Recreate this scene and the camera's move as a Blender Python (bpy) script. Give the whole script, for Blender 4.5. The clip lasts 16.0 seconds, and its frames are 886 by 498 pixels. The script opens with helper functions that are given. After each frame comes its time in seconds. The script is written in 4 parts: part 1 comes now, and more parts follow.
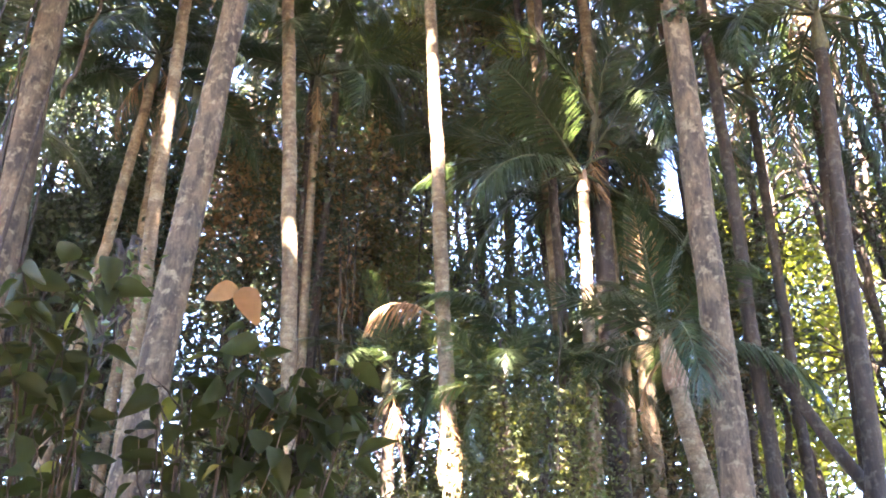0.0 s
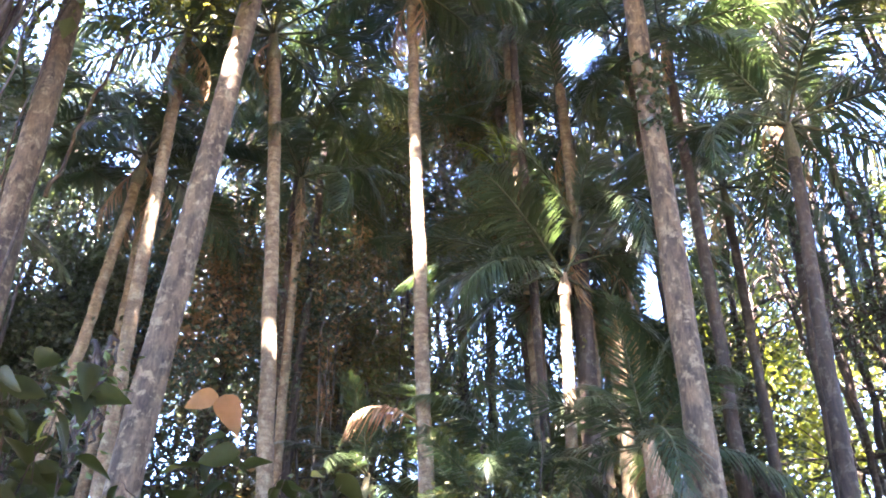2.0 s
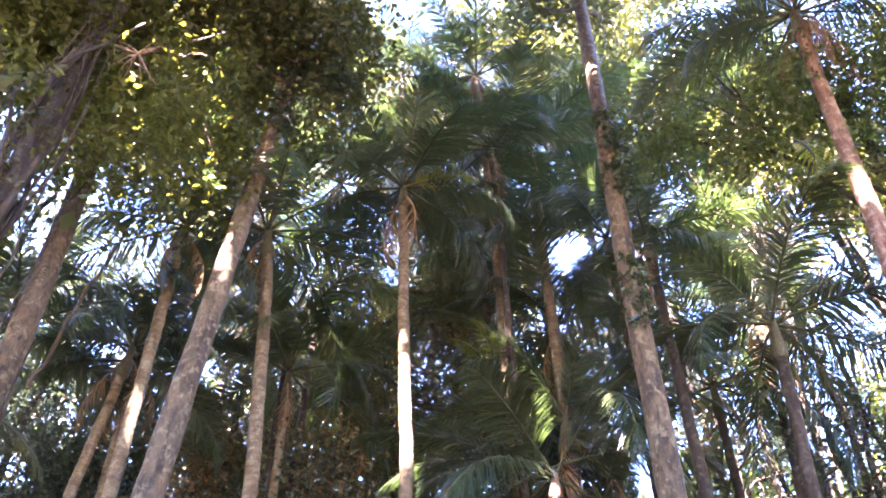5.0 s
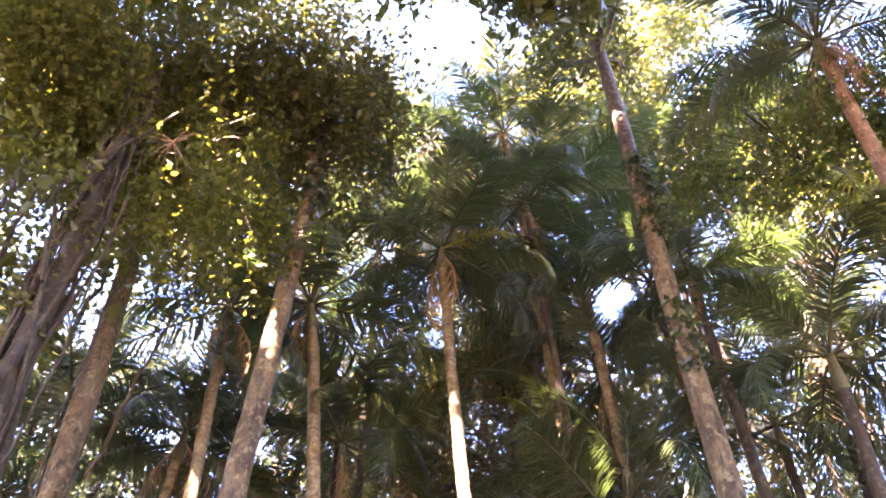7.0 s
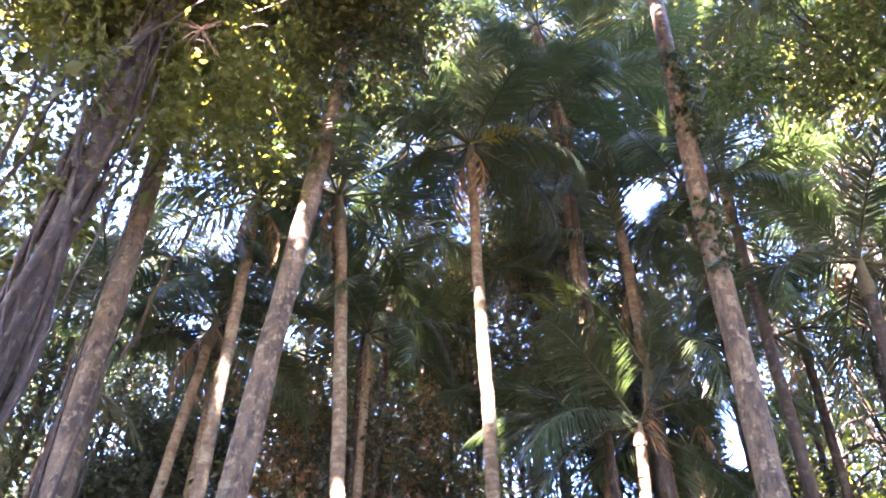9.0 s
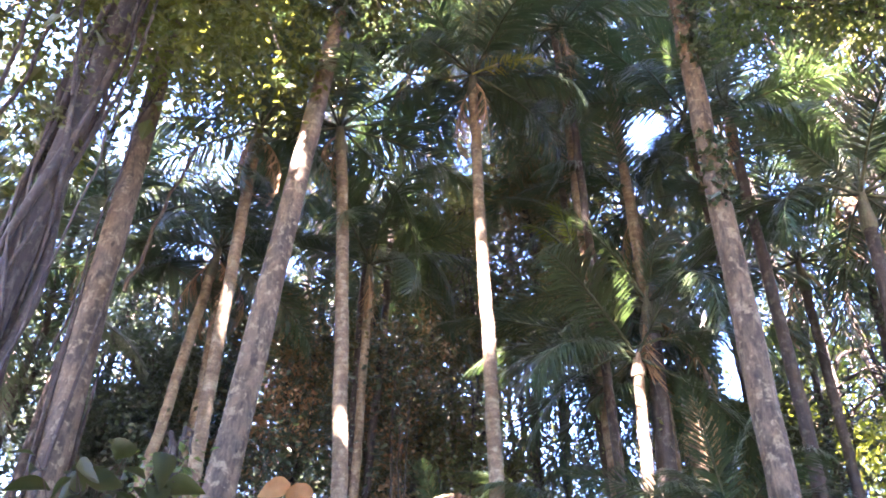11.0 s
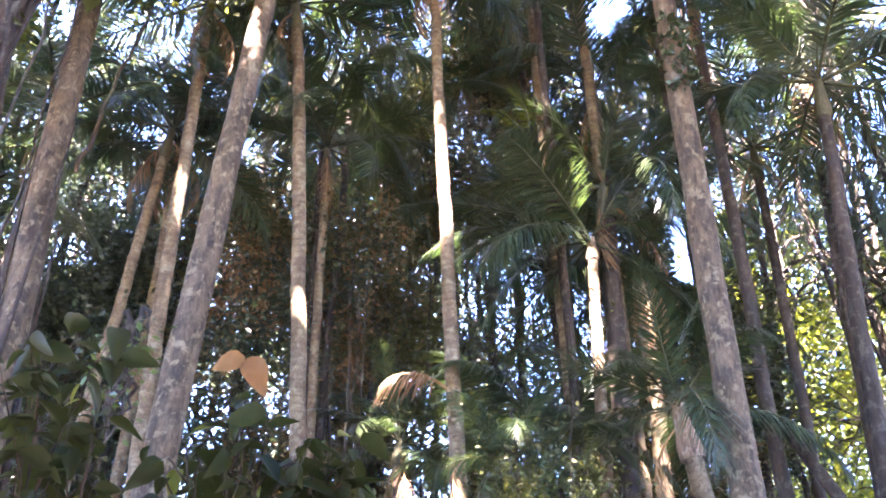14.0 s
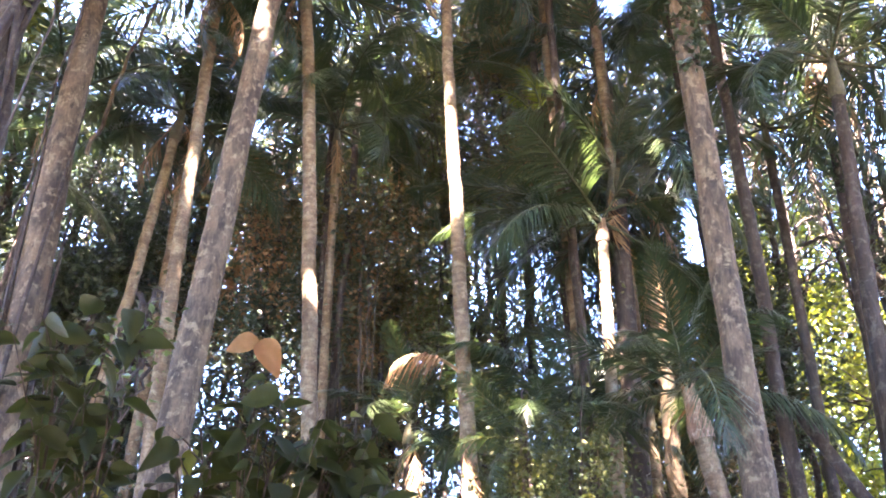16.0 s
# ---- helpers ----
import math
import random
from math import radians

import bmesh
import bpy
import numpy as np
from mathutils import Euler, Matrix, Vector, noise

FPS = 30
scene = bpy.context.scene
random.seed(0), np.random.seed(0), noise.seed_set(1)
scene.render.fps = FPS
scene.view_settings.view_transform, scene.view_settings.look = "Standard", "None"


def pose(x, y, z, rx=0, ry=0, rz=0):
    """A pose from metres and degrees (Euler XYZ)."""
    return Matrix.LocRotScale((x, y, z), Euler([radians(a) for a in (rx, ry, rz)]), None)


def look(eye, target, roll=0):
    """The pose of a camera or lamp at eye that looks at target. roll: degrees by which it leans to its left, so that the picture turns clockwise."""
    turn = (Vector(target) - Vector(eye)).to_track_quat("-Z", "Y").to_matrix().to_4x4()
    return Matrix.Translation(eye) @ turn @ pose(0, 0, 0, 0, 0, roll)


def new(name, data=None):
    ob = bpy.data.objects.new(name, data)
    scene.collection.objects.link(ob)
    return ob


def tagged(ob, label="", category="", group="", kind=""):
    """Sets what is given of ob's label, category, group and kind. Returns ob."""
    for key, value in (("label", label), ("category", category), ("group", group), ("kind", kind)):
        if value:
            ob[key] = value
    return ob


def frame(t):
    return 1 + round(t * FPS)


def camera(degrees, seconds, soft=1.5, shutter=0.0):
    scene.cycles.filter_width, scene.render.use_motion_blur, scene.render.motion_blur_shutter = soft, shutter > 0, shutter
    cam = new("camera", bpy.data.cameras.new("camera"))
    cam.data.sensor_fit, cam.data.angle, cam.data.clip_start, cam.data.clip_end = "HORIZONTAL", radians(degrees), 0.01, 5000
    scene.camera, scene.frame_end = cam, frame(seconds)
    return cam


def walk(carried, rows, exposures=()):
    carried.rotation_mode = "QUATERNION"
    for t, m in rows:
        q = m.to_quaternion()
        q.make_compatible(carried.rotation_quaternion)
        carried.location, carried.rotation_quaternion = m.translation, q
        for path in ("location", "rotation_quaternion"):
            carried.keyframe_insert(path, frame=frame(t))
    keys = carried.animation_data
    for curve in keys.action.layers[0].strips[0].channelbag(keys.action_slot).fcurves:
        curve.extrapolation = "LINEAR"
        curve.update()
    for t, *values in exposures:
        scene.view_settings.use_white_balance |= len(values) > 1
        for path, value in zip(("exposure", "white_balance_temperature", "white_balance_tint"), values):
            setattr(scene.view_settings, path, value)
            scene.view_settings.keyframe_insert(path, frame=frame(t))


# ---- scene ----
# A tall palm forest seen from a path. Eye height 1.6 m; the camera stands and tilts up and down again.
cam = camera(53.6, 16.0, soft=1.9)
EYE = 1.6
# seconds, x, y, z from the eye, yaw, pitch, lean to the right
ROWS = [
    (0.0, 0.009, 0.000, -0.018, -0.09, 27.94, -0.09),
    (0.5, 0.003, 0.000, -0.007, -0.30, 28.96, -0.05),
    (1.0, -0.002, -0.000, -0.001, -0.46, 30.36, -0.15),
    (1.5, -0.007, -0.000, 0.004, -0.74, 32.23, -0.26),
    (2.0, -0.011, -0.000, 0.011, -1.58, 34.49, 0.14),
    (2.5, -0.011, -0.000, 0.012, -2.20, 36.70, 0.54),
    (3.0, -0.007, -0.000, 0.016, -2.43, 38.38, 0.77),
    (3.5, -0.011, -0.000, 0.006, -2.62, 40.18, 1.03),
    (4.0, 0.004, 0.000, -0.017, -2.68, 42.65, 0.93),
    (4.5, 0.004, 0.000, -0.012, -2.80, 45.14, 0.62),
    (5.0, 0.003, 0.000, -0.007, -2.54, 47.25, 0.14),
    (5.2, 0.002, 0.000, -0.018, -2.31, 48.02, 0.14),
    (5.6, 0.002, 0.000, -0.015, -1.85, 49.27, 0.35),
    (6.0, 0.002, 0.000, -0.007, -0.98, 50.34, 0.90),
    (6.5, 0.001, 0.000, 0.005, 0.31, 51.18, 1.68),
    (6.9, -0.000, -0.000, 0.012, 1.22, 51.23, 2.05),
    (7.3, -0.000, -0.000, 0.016, 1.75, 50.57, 1.96),
    (7.5, -0.003, -0.000, 0.022, 2.02, 49.99, 1.28),
    (8.0, -0.002, -0.000, 0.025, 2.29, 48.21, -0.13),
    (8.5, -0.002, -0.000, 0.025, 2.98, 45.99, -0.72),
    (9.0, 0.001, -0.000, 0.022, 4.12, 44.34, -1.37),
    (9.2, -0.002, -0.000, 0.003, 4.33, 43.94, -1.54),
    (9.7, -0.003, -0.000, 0.003, 4.82, 42.76, -1.77),
    (10.3, -0.005, -0.000, 0.004, 4.72, 41.41, -1.82),
    (10.9, -0.008, -0.000, 0.005, 4.16, 40.12, -1.60),
    (11.5, -0.009, -0.000, 0.005, 3.45, 38.83, -1.10),
    (12.0, -0.010, -0.000, 0.011, 2.83, 37.56, -0.62),
    (12.5, -0.012, -0.000, 0.016, 1.81, 36.50, -0.05),
    (13.0, 0.011, 0.000, -0.016, 1.14, 35.14, 0.07),
    (13.5, 0.018, 0.000, -0.020, 0.88, 33.32, 0.06),
    (14.0, 0.018, 0.000, -0.022, 0.64, 32.43, 0.06),
    (14.5, 0.015, 0.000, -0.018, 0.56, 31.96, 0.07),
    (15.0, 0.004, 0.000, -0.014, 0.67, 31.24, -0.11),
    (15.5, 0.010, 0.000, -0.021, 0.95, 30.70, -0.48),
    (16.0, 0.009, 0.000, -0.021, 1.39, 31.23, -0.27),
]


def aim(x, y, z, yaw, pitch, lean):
    a, b = radians(yaw), radians(pitch)
    eye = Vector((x, y, z + EYE))
    way = Vector((-math.sin(a) * math.cos(b), math.cos(a) * math.cos(b), math.sin(b)))
    return look(eye, eye + way, -lean)


walk(cam, [(t, aim(*r)) for t, *r in ROWS], exposures=[(0.0, 6.6, 6550, 31), (2.5, 6.5, 5950, 34), (5.0, 6.45, 6150, 41), (7.5, 6.32, 7400, 44), (9.0, 6.45, 6050, 41), (12.5, 6.5, 5850, 38), (16.0, 6.55, 6350, 35)])

# ---------------------------------------------------------------- light
SUN_ELEVATION, SUN_HEADING = radians(52), radians(187)  # heading clockwise from +y: behind the camera
TO_SUN = Vector((math.sin(SUN_HEADING) * math.cos(SUN_ELEVATION), math.cos(SUN_HEADING) * math.cos(SUN_ELEVATION), math.sin(SUN_ELEVATION)))
world = bpy.data.worlds.new("forest_sky")
scene.world = world
world.use_nodes = True
wn = world.node_tree.nodes
sky = wn.new("ShaderNodeTexSky")
sky.sky_type, sky.sun_disc = "NISHITA", False
sky.sun_elevation, sky.sun_rotation = SUN_ELEVATION, SUN_HEADING
sky.air_density, sky.dust_density, sky.ozone_density = 0.9, 0.1, 6.0
world.node_tree.links.new(sky.outputs[0], wn["Background"].inputs[0])
wn["Background"].inputs[1].default_value = 0.062
sun = new("sun", bpy.data.lights.new("sun", "SUN"))
sun.data.energy, sun.data.angle, sun.data.color = 5.0, radians(0.53), (1.0, 0.86, 0.68)
sun.matrix_world = look(TO_SUN * 60, (0, 0, 0))


# ---------------------------------------------------------------- materials
def material(name):
    m = bpy.data.materials.new(name)
    m.use_nodes = True
    nt = m.node_tree
    return m, nt, nt.nodes["Principled BSDF"]


def node(nt, kind, **inputs):
    n = nt.nodes.new(kind)
    for k, v in inputs.items():
        n.inputs[k.replace("_", " ")].default_value = v
    return n


def ramp(nt, source, stops):
    r = nt.nodes.new("ShaderNodeValToRGB")
    el = r.color_ramp.elements
    while len(el) < len(stops):
        el.new(0.5)
    for e, (p, c) in zip(el, stops):
        e.position, e.color = p, (*c, 1)
    nt.links.new(source, r.inputs[0])
    return r.outputs[0]


def mix(nt, fac, a, b, mode="MIX"):
    n = nt.nodes.new("ShaderNodeMix")
    n.data_type, n.blend_type = "RGBA", mode
    for slot, v in ((0, fac), (6, a), (7, b)):
        if isinstance(v, (int, float)):
            n.inputs[slot].default_value = v
        elif isinstance(v, tuple):
            n.inputs[slot].default_value = (*v, 1)
        else:
            nt.links.new(v, n.inputs[slot])
    return n.outputs[2]


def bark(name, pale, dark, lichen, patch=5.0, rings=0.0, stretch=0.35, bump=0.5):
    """Bark in object space: large blotches, fine grain, lichen spots and, for palms, leaf-scar rings."""
    m, nt, p = material(name)
    co = nt.nodes.new("ShaderNodeTexCoord").outputs["Object"]
    mp = node(nt, "ShaderNodeMapping")
    mp.inputs["Scale"].default_value = (1, 1, stretch)
    nt.links.new(co, mp.inputs[0])
    blotch = node(nt, "ShaderNodeTexNoise", Scale=patch, Detail=5.0, Roughness=0.6, Distortion=0.6)
    nt.links.new(mp.outputs[0], blotch.inputs["Vector"])
    grain = node(nt, "ShaderNodeTexNoise", Scale=34.0, Detail=6.0, Roughness=0.75)
    nt.links.new(mp.outputs[0], grain.inputs["Vector"])
    spots = node(nt, "ShaderNodeTexNoise", Scale=7.0, Detail=6.0, Roughness=0.65, Distortion=0.2)
    nt.links.new(co, spots.inputs["Vector"])
    col = ramp(nt, blotch.outputs[0], ((0.36, dark), (0.5, tuple((a + b) / 2 for a, b in zip(pale, dark))), (0.62, pale)))
    col = mix(nt, ramp(nt, spots.outputs[0], ((0.53, (0, 0, 0)), (0.6, (0.85, 0.85, 0.85)))), col, lichen)
    scars = node(nt, "ShaderNodeTexNoise", Scale=patch * 1.7, Detail=5.0, Roughness=0.6)
    nt.links.new(mp.outputs[0], scars.inputs["Vector"])
    col = mix(nt, ramp(nt, scars.outputs[0], ((0.32, (0.85, 0.85, 0.85)), (0.42, (0, 0, 0)))), col, tuple(0.55 * c for c in dark))
    col = mix(nt, 0.75, col, ramp(nt, grain.outputs[0], ((0.32, (0.25, 0.25, 0.25)), (0.62, (1.0, 1.0, 1.0)))), "MULTIPLY")
    height = mix(nt, 0.45, blotch.outputs[0], grain.outputs[0])
    if rings:
        wave = node(nt, "ShaderNodeTexWave", Scale=rings, Distortion=1.4, Detail=2.0)
        wave.bands_direction = "Z"
        nt.links.new(co, wave.inputs["Vector"])
        col = mix(nt, 0.32, col, ramp(nt, wave.outputs[1], ((0.0, (0.45, 0.42, 0.4)), (0.3, (1, 1, 1)))), "MULTIPLY")
        height = mix(nt, 0.35, height, wave.outputs[1])
    nt.links.new(col, p.inputs["Base Color"])
    p.inputs["Roughness"].default_value = 0.85
    b = node(nt, "ShaderNodeBump", Strength=bump, Distance=0.03)
    nt.links.new(height, b.inputs["Height"])
    nt.links.new(b.outputs[0], p.inputs["Normal"])
    return m


def leaf(name, tints, through_tint, share=0.4, rough=0.38, per_object=False):
    """Leaf blades: colour by single blade, a waxy face and light that comes through."""
    m, nt, p = material(name)
    if per_object:
        rnd = nt.nodes.new("ShaderNodeObjectInfo").outputs["Random"]
    else:
        rnd = nt.nodes.new("ShaderNodeNewGeometry").outputs["Random Per Island"]
    n = len(tints)
    base = ramp(nt, rnd, tuple((i / (n - 1), c) for i, c in enumerate(tints)))
    co = nt.nodes.new("ShaderNodeTexCoord").outputs["Object"]
    mott = node(nt, "ShaderNodeTexNoise", Scale=3.0 if not per_object else 30.0, Detail=4.0)
    nt.links.new(co, mott.inputs["Vector"])
    base = mix(nt, 0.6, base, ramp(nt, mott.outputs[0], ((0.3, (0.55, 0.6, 0.5)), (0.7, (1.0, 1.0, 1.0)))), "MULTIPLY")
    nt.links.new(base, p.inputs["Base Color"])
    p.inputs["Roughness"].default_value = rough
    p.inputs["Specular IOR Level"].default_value = 0.5 if rough < 0.5 else 0.25
    thin = nt.nodes.new("ShaderNodeBsdfTranslucent")
    nt.links.new(mix(nt, 0.75, base, through_tint), thin.inputs[0])
    ms = nt.nodes.new("ShaderNodeMixShader")
    ms.inputs[0].default_value = share
    nt.links.new(p.outputs[0], ms.inputs[1])
    nt.links.new(thin.outputs[0], ms.inputs[2])
    nt.links.new(ms.outputs[0], nt.nodes["Material Output"].inputs[0])
    return m


BARK_GREY = bark("mottled_grey_bark", (0.155, 0.113, 0.062), (0.042, 0.03, 0.018), (0.23, 0.187, 0.108), patch=5.5)
# On palms deep in the stand this darker bark stands in for shade.
BARK_BROWN = bark("brown_bark", (0.062, 0.045, 0.029), (0.024, 0.018, 0.012), (0.1, 0.085, 0.058), patch=4.0, stretch=0.2, bump=0.8)
BARK_RED = bark("reddish_bark", (0.34, 0.2, 0.13), (0.14, 0.075, 0.05), (0.38, 0.3, 0.24), patch=4.0, stretch=0.25, bump=0.7)
BARK_PALM = bark("palm_bark", (0.23, 0.174, 0.096), (0.125, 0.088, 0.047), (0.28, 0.235, 0.14), patch=3.5, rings=2.4, stretch=1.0)
SHAFT_GREEN = bark("crownshaft_skin", (0.12, 0.125, 0.06), (0.08, 0.07, 0.04), (0.16, 0.14, 0.08), patch=3.0, stretch=0.3, bump=0.15)
RACHIS = bark("frond_stalk", (0.07, 0.085, 0.03), (0.035, 0.042, 0.018), (0.1, 0.1, 0.045), patch=4.0, stretch=0.3, bump=0.1)
FIBRE = bark("dry_fibre", (0.42, 0.29, 0.18), (0.2, 0.12, 0.07), (0.5, 0.4, 0.28), patch=7.0, stretch=0.08, bump=0.8)
VINE = bark("vine_bark", (0.062, 0.046, 0.03), (0.026, 0.019, 0.013), (0.1, 0.085, 0.058), patch=8.0, stretch=0.2)
FROND = leaf("palm_frond", ((0.026, 0.044, 0.022), (0.038, 0.060, 0.028), (0.058, 0.080, 0.034)), (0.11, 0.19, 0.045), 0.22, 0.3)
DEAD = leaf("dead_frond", ((0.2, 0.11, 0.06), (0.3, 0.19, 0.1), (0.4, 0.28, 0.16)), (0.5, 0.3, 0.14), 0.25, 0.7)
LEAF = leaf("forest_leaf", ((0.036, 0.050, 0.017), (0.055, 0.072, 0.021), (0.087, 0.099, 0.027), (0.095, 0.095, 0.028)), (0.2, 0.22, 0.03), 0.26)
# The last tint is brown leaves, made more golden to imitate sunlit flecks.
LEAF_DARK = leaf("dark_leaf", ((0.030, 0.042, 0.017), (0.048, 0.063, 0.022), (0.083, 0.072, 0.030), (0.225, 0.135, 0.060)), (0.3, 0.22, 0.05), 0.25)
# Darker and bluer than LEAF, imitating blue sky glare in the shaded sides.
LEAF_DEEP = leaf("deep_green_leaf", ((0.022, 0.034, 0.019), (0.034, 0.049, 0.025), (0.052, 0.066, 0.03)), (0.12, 0.17, 0.045), 0.22, 0.34)
# The last, brightest tint stands for leaves caught by the sun.
LEAF_GOLD = leaf("olive_and_sunlit_leaf", ((0.032, 0.042, 0.013), (0.046, 0.057, 0.016), (0.062, 0.072, 0.019), (0.125, 0.13, 0.03)), (0.27, 0.3, 0.03), 0.3, 0.55)
LEAF_GREEN = leaf("green_leaf", ((0.042, 0.070, 0.018), (0.060, 0.096, 0.024), (0.096, 0.138, 0.034)), (0.2, 0.29, 0.035), 0.3)
# Young fronds, and bushes whose sunlight is brightened into the leaf colour.
LEAF_BRIGHT = leaf("young_and_sunlit_leaf", ((0.06, 0.09, 0.012), (0.085, 0.12, 0.016), (0.12, 0.145, 0.02)), (0.42, 0.46, 0.03), 0.42)
LEAF_SHRUB = leaf("shrub_leaf", ((0.018, 0.029, 0.011), (0.025, 0.038, 0.013), (0.038, 0.049, 0.018)), (0.14, 0.17, 0.03), 0.22, 0.6, per_object=True)
LEAF_DRY = leaf("dry_shrub_leaf", ((0.3, 0.17, 0.08), (0.36, 0.21, 0.1), (0.4, 0.25, 0.12)), (0.5, 0.28, 0.1), 0.35, 0.7, per_object=True)
LEAF_YELLOW = leaf("yellowing_leaf", ((0.1, 0.12, 0.03), (0.15, 0.155, 0.04), (0.2, 0.18, 0.05)), (0.4, 0.42, 0.06), 0.35, 0.45, per_object=True)
LITTER = bark("leaf_litter", (0.17, 0.11, 0.065), (0.06, 0.04, 0.028), (0.12, 0.13, 0.05), patch=2.0, stretch=1.0, bump=1.0)

# ---------------------------------------------------------------- mesh helpers
RNG = np.random.default_rng(7)


def quads(name, v, f, mats, index=None, smooth=True):
    """A mesh of quads from arrays of corners and faces."""
    me = bpy.data.meshes.new(name)
    v, f = np.asarray(v, np.float32), np.asarray(f, np.int32)
    me.vertices.add(len(v))
    me.vertices.foreach_set("co", v.ravel())
    me.loops.add(f.size)
    me.loops.foreach_set("vertex_index", f.ravel())
    me.polygons.add(len(f))
    me.polygons.foreach_set("loop_start", np.arange(0, f.size, 4, dtype=np.int32))
    me.polygons.foreach_set("use_smooth", np.full(len(f), smooth))
    for m in mats:
        me.materials.append(m)
    if index is not None:
        me.polygons.foreach_set("material_index", np.asarray(index, np.int32))
    me.update(calc_edges=True)
    return me


def piece(name, me, parent=None, label="", m=None):
    """Links a mesh as one part of a thing."""
    ob = new(name, me)
    ob.parent = parent
    if m is not None:
        ob.matrix_basis = m
    return tagged(ob, label)


def thing(name, at, label, category, group=""):
    e = new(name)
    e.location = at
    e.empty_display_size = 0.3
    return tagged(e, label, category, group)


def tube(pts, radii, sides=12, rough=0.0, rng=RNG):
    """Corners and faces of a closed-ended tube along pts; rough: unevenness of the radius."""
    pts, radii = np.asarray(pts, float), np.asarray(radii, float)
    tan = np.gradient(pts, axis=0)
    tan /= np.linalg.norm(tan, axis=1)[:, None]
    ref = np.array([1.0, 0.1, 0.0]) if abs(tan[:, 0]).mean() < 0.8 else np.array([0.0, 0.2, 1.0])
    a = np.cross(tan, ref)
    a /= np.linalg.norm(a, axis=1)[:, None]
    b = np.cross(tan, a)
    th = np.linspace(0, 2 * np.pi, sides, endpoint=False)
    n = len(pts)
    r = radii[:, None] * np.ones(sides)
    if rough:
        ph, k = rng.uniform(0, 6.28, 6), rng.uniform(0.6, 3.5, 6)
        s = np.linspace(0, 1, n)[:, None] * 17
        w = sum(np.sin((1 + i % 3) * th + p + s * q) for i, (p, q) in enumerate(zip(ph, k))) / 6
        r = r * (1 + rough * w + rough * 0.35 * rng.normal(size=(n, sides)))
    v = pts[:, None] + r[:, :, None] * (np.cos(th)[None, :, None] * a[:, None] + np.sin(th)[None, :, None] * b[:, None])
    i = np.arange(n - 1)[:, None] * sides
    j = np.arange(sides)[None]
    k = (j + 1) % sides
    f = np.stack([i + j, i + k, i + sides + k, i + sides + j], -1).reshape(-1, 4)
    return v.reshape(-1, 3), f


def bundle(parts):
    """Joins several (corners, faces)."""
    vs, fs, off = [], [], 0
    for v, f in parts:
        vs.append(v)
        fs.append(f + off)
        off += len(v)
    return np.concatenate(vs), np.concatenate(fs)


def bend(a, b, sag=0.0, n=10, wander=0.0, rng=RNG):
    """Points of a slightly wandering line from a to b, bowed up by sag."""
    s = np.linspace(0, 1, n)[:, None]
    p = np.asarray(a) * (1 - s) + np.asarray(b) * s
    p[:, 2] += sag * 4 * (s * (1 - s))[:, 0]
    if wander:
        w = np.cumsum(rng.normal(size=(n, 3)), axis=0)
        w -= w[0] * (1 - s) + w[-1] * s
        p = p + w * wander
    return p


# ---------------------------------------------------------------- foliage
# Openings in the canopy (from, to, radius, share of leaves left): lanes cleared of leaves to place sky gaps and sun
# patches.
OPENINGS = []


def lane(heading, rise, near, far, spread, left):
    """An opening that runs outward from the stand point; spread is its half width in degrees."""
    a, b = radians(heading), radians(rise)
    way = np.array([-math.sin(a) * math.cos(b), math.cos(a) * math.cos(b), math.sin(b)])
    eye = np.array([0, 0, EYE])
    OPENINGS.append((eye + way * near, eye + way * far, math.tan(radians(spread)) * near, math.tan(radians(spread)) * far, left))


def shaft(x, y, z, r, left=0.0, start=0.4):
    """An opening towards the sun through which it reaches the place x, y, z."""
    p = np.array([x, y, z])
    OPENINGS.append((p + np.array(TO_SUN) * start, p + np.array(TO_SUN) * 56, r * 1.05, r * 1.1 + 0.36, left))


def kept(p, rng):
    keep = np.ones(len(p), bool)
    for a, b, ra, rb, left in OPENINGS:
        d = b - a
        s = np.clip((p - a) @ d / (d @ d), 0, 1)
        out = np.linalg.norm(p - a - s[:, None] * d, axis=1) > (ra + (rb - ra) * s) * (0.85 + 0.35 * rng.random(len(p)))
        keep &= out | (rng.random(len(p)) < left)
    return keep


def free(p, most=0.02):
    """Whether the points p stay clear of the clear-cut openings."""
    for a, b, ra, rb, left in OPENINGS:
        if left <= most and ra < 0.8:
            d = b - a
            s = np.clip((p - a) @ d / (d @ d), 0, 1)
            if (np.linalg.norm(p - a - s[:, None] * d, axis=1) < (ra + (rb - ra) * s) * 0.8).any():
                return False
    return True


def blades(base, rng, size, slim=0.58, droop=0.35):
    """One folded blade (a quad) at each base point."""
    n = len(base)
    d = rng.normal(size=(n, 3))
    d[:, 2] = d[:, 2] * 0.6 - droop
    d /= np.linalg.norm(d, axis=1)[:, None]
    s = np.cross(d, rng.normal(size=(n, 3)))
    s /= np.linalg.norm(s, axis=1)[:, None]
    u = np.cross(d, s)
    l = size * rng.uniform(0.55, 1.35, (n, 1))
    w = l * slim * rng.uniform(0.75, 1.2, (n, 1))
    mid = base + d * l * 0.45
    v = np.stack([base, mid + s * w / 2 + u * w * 0.18, base + d * l, mid - s * w / 2 + u * w * 0.18], 1).reshape(-1, 3)
    return v, np.arange(4 * n).reshape(-1, 4)


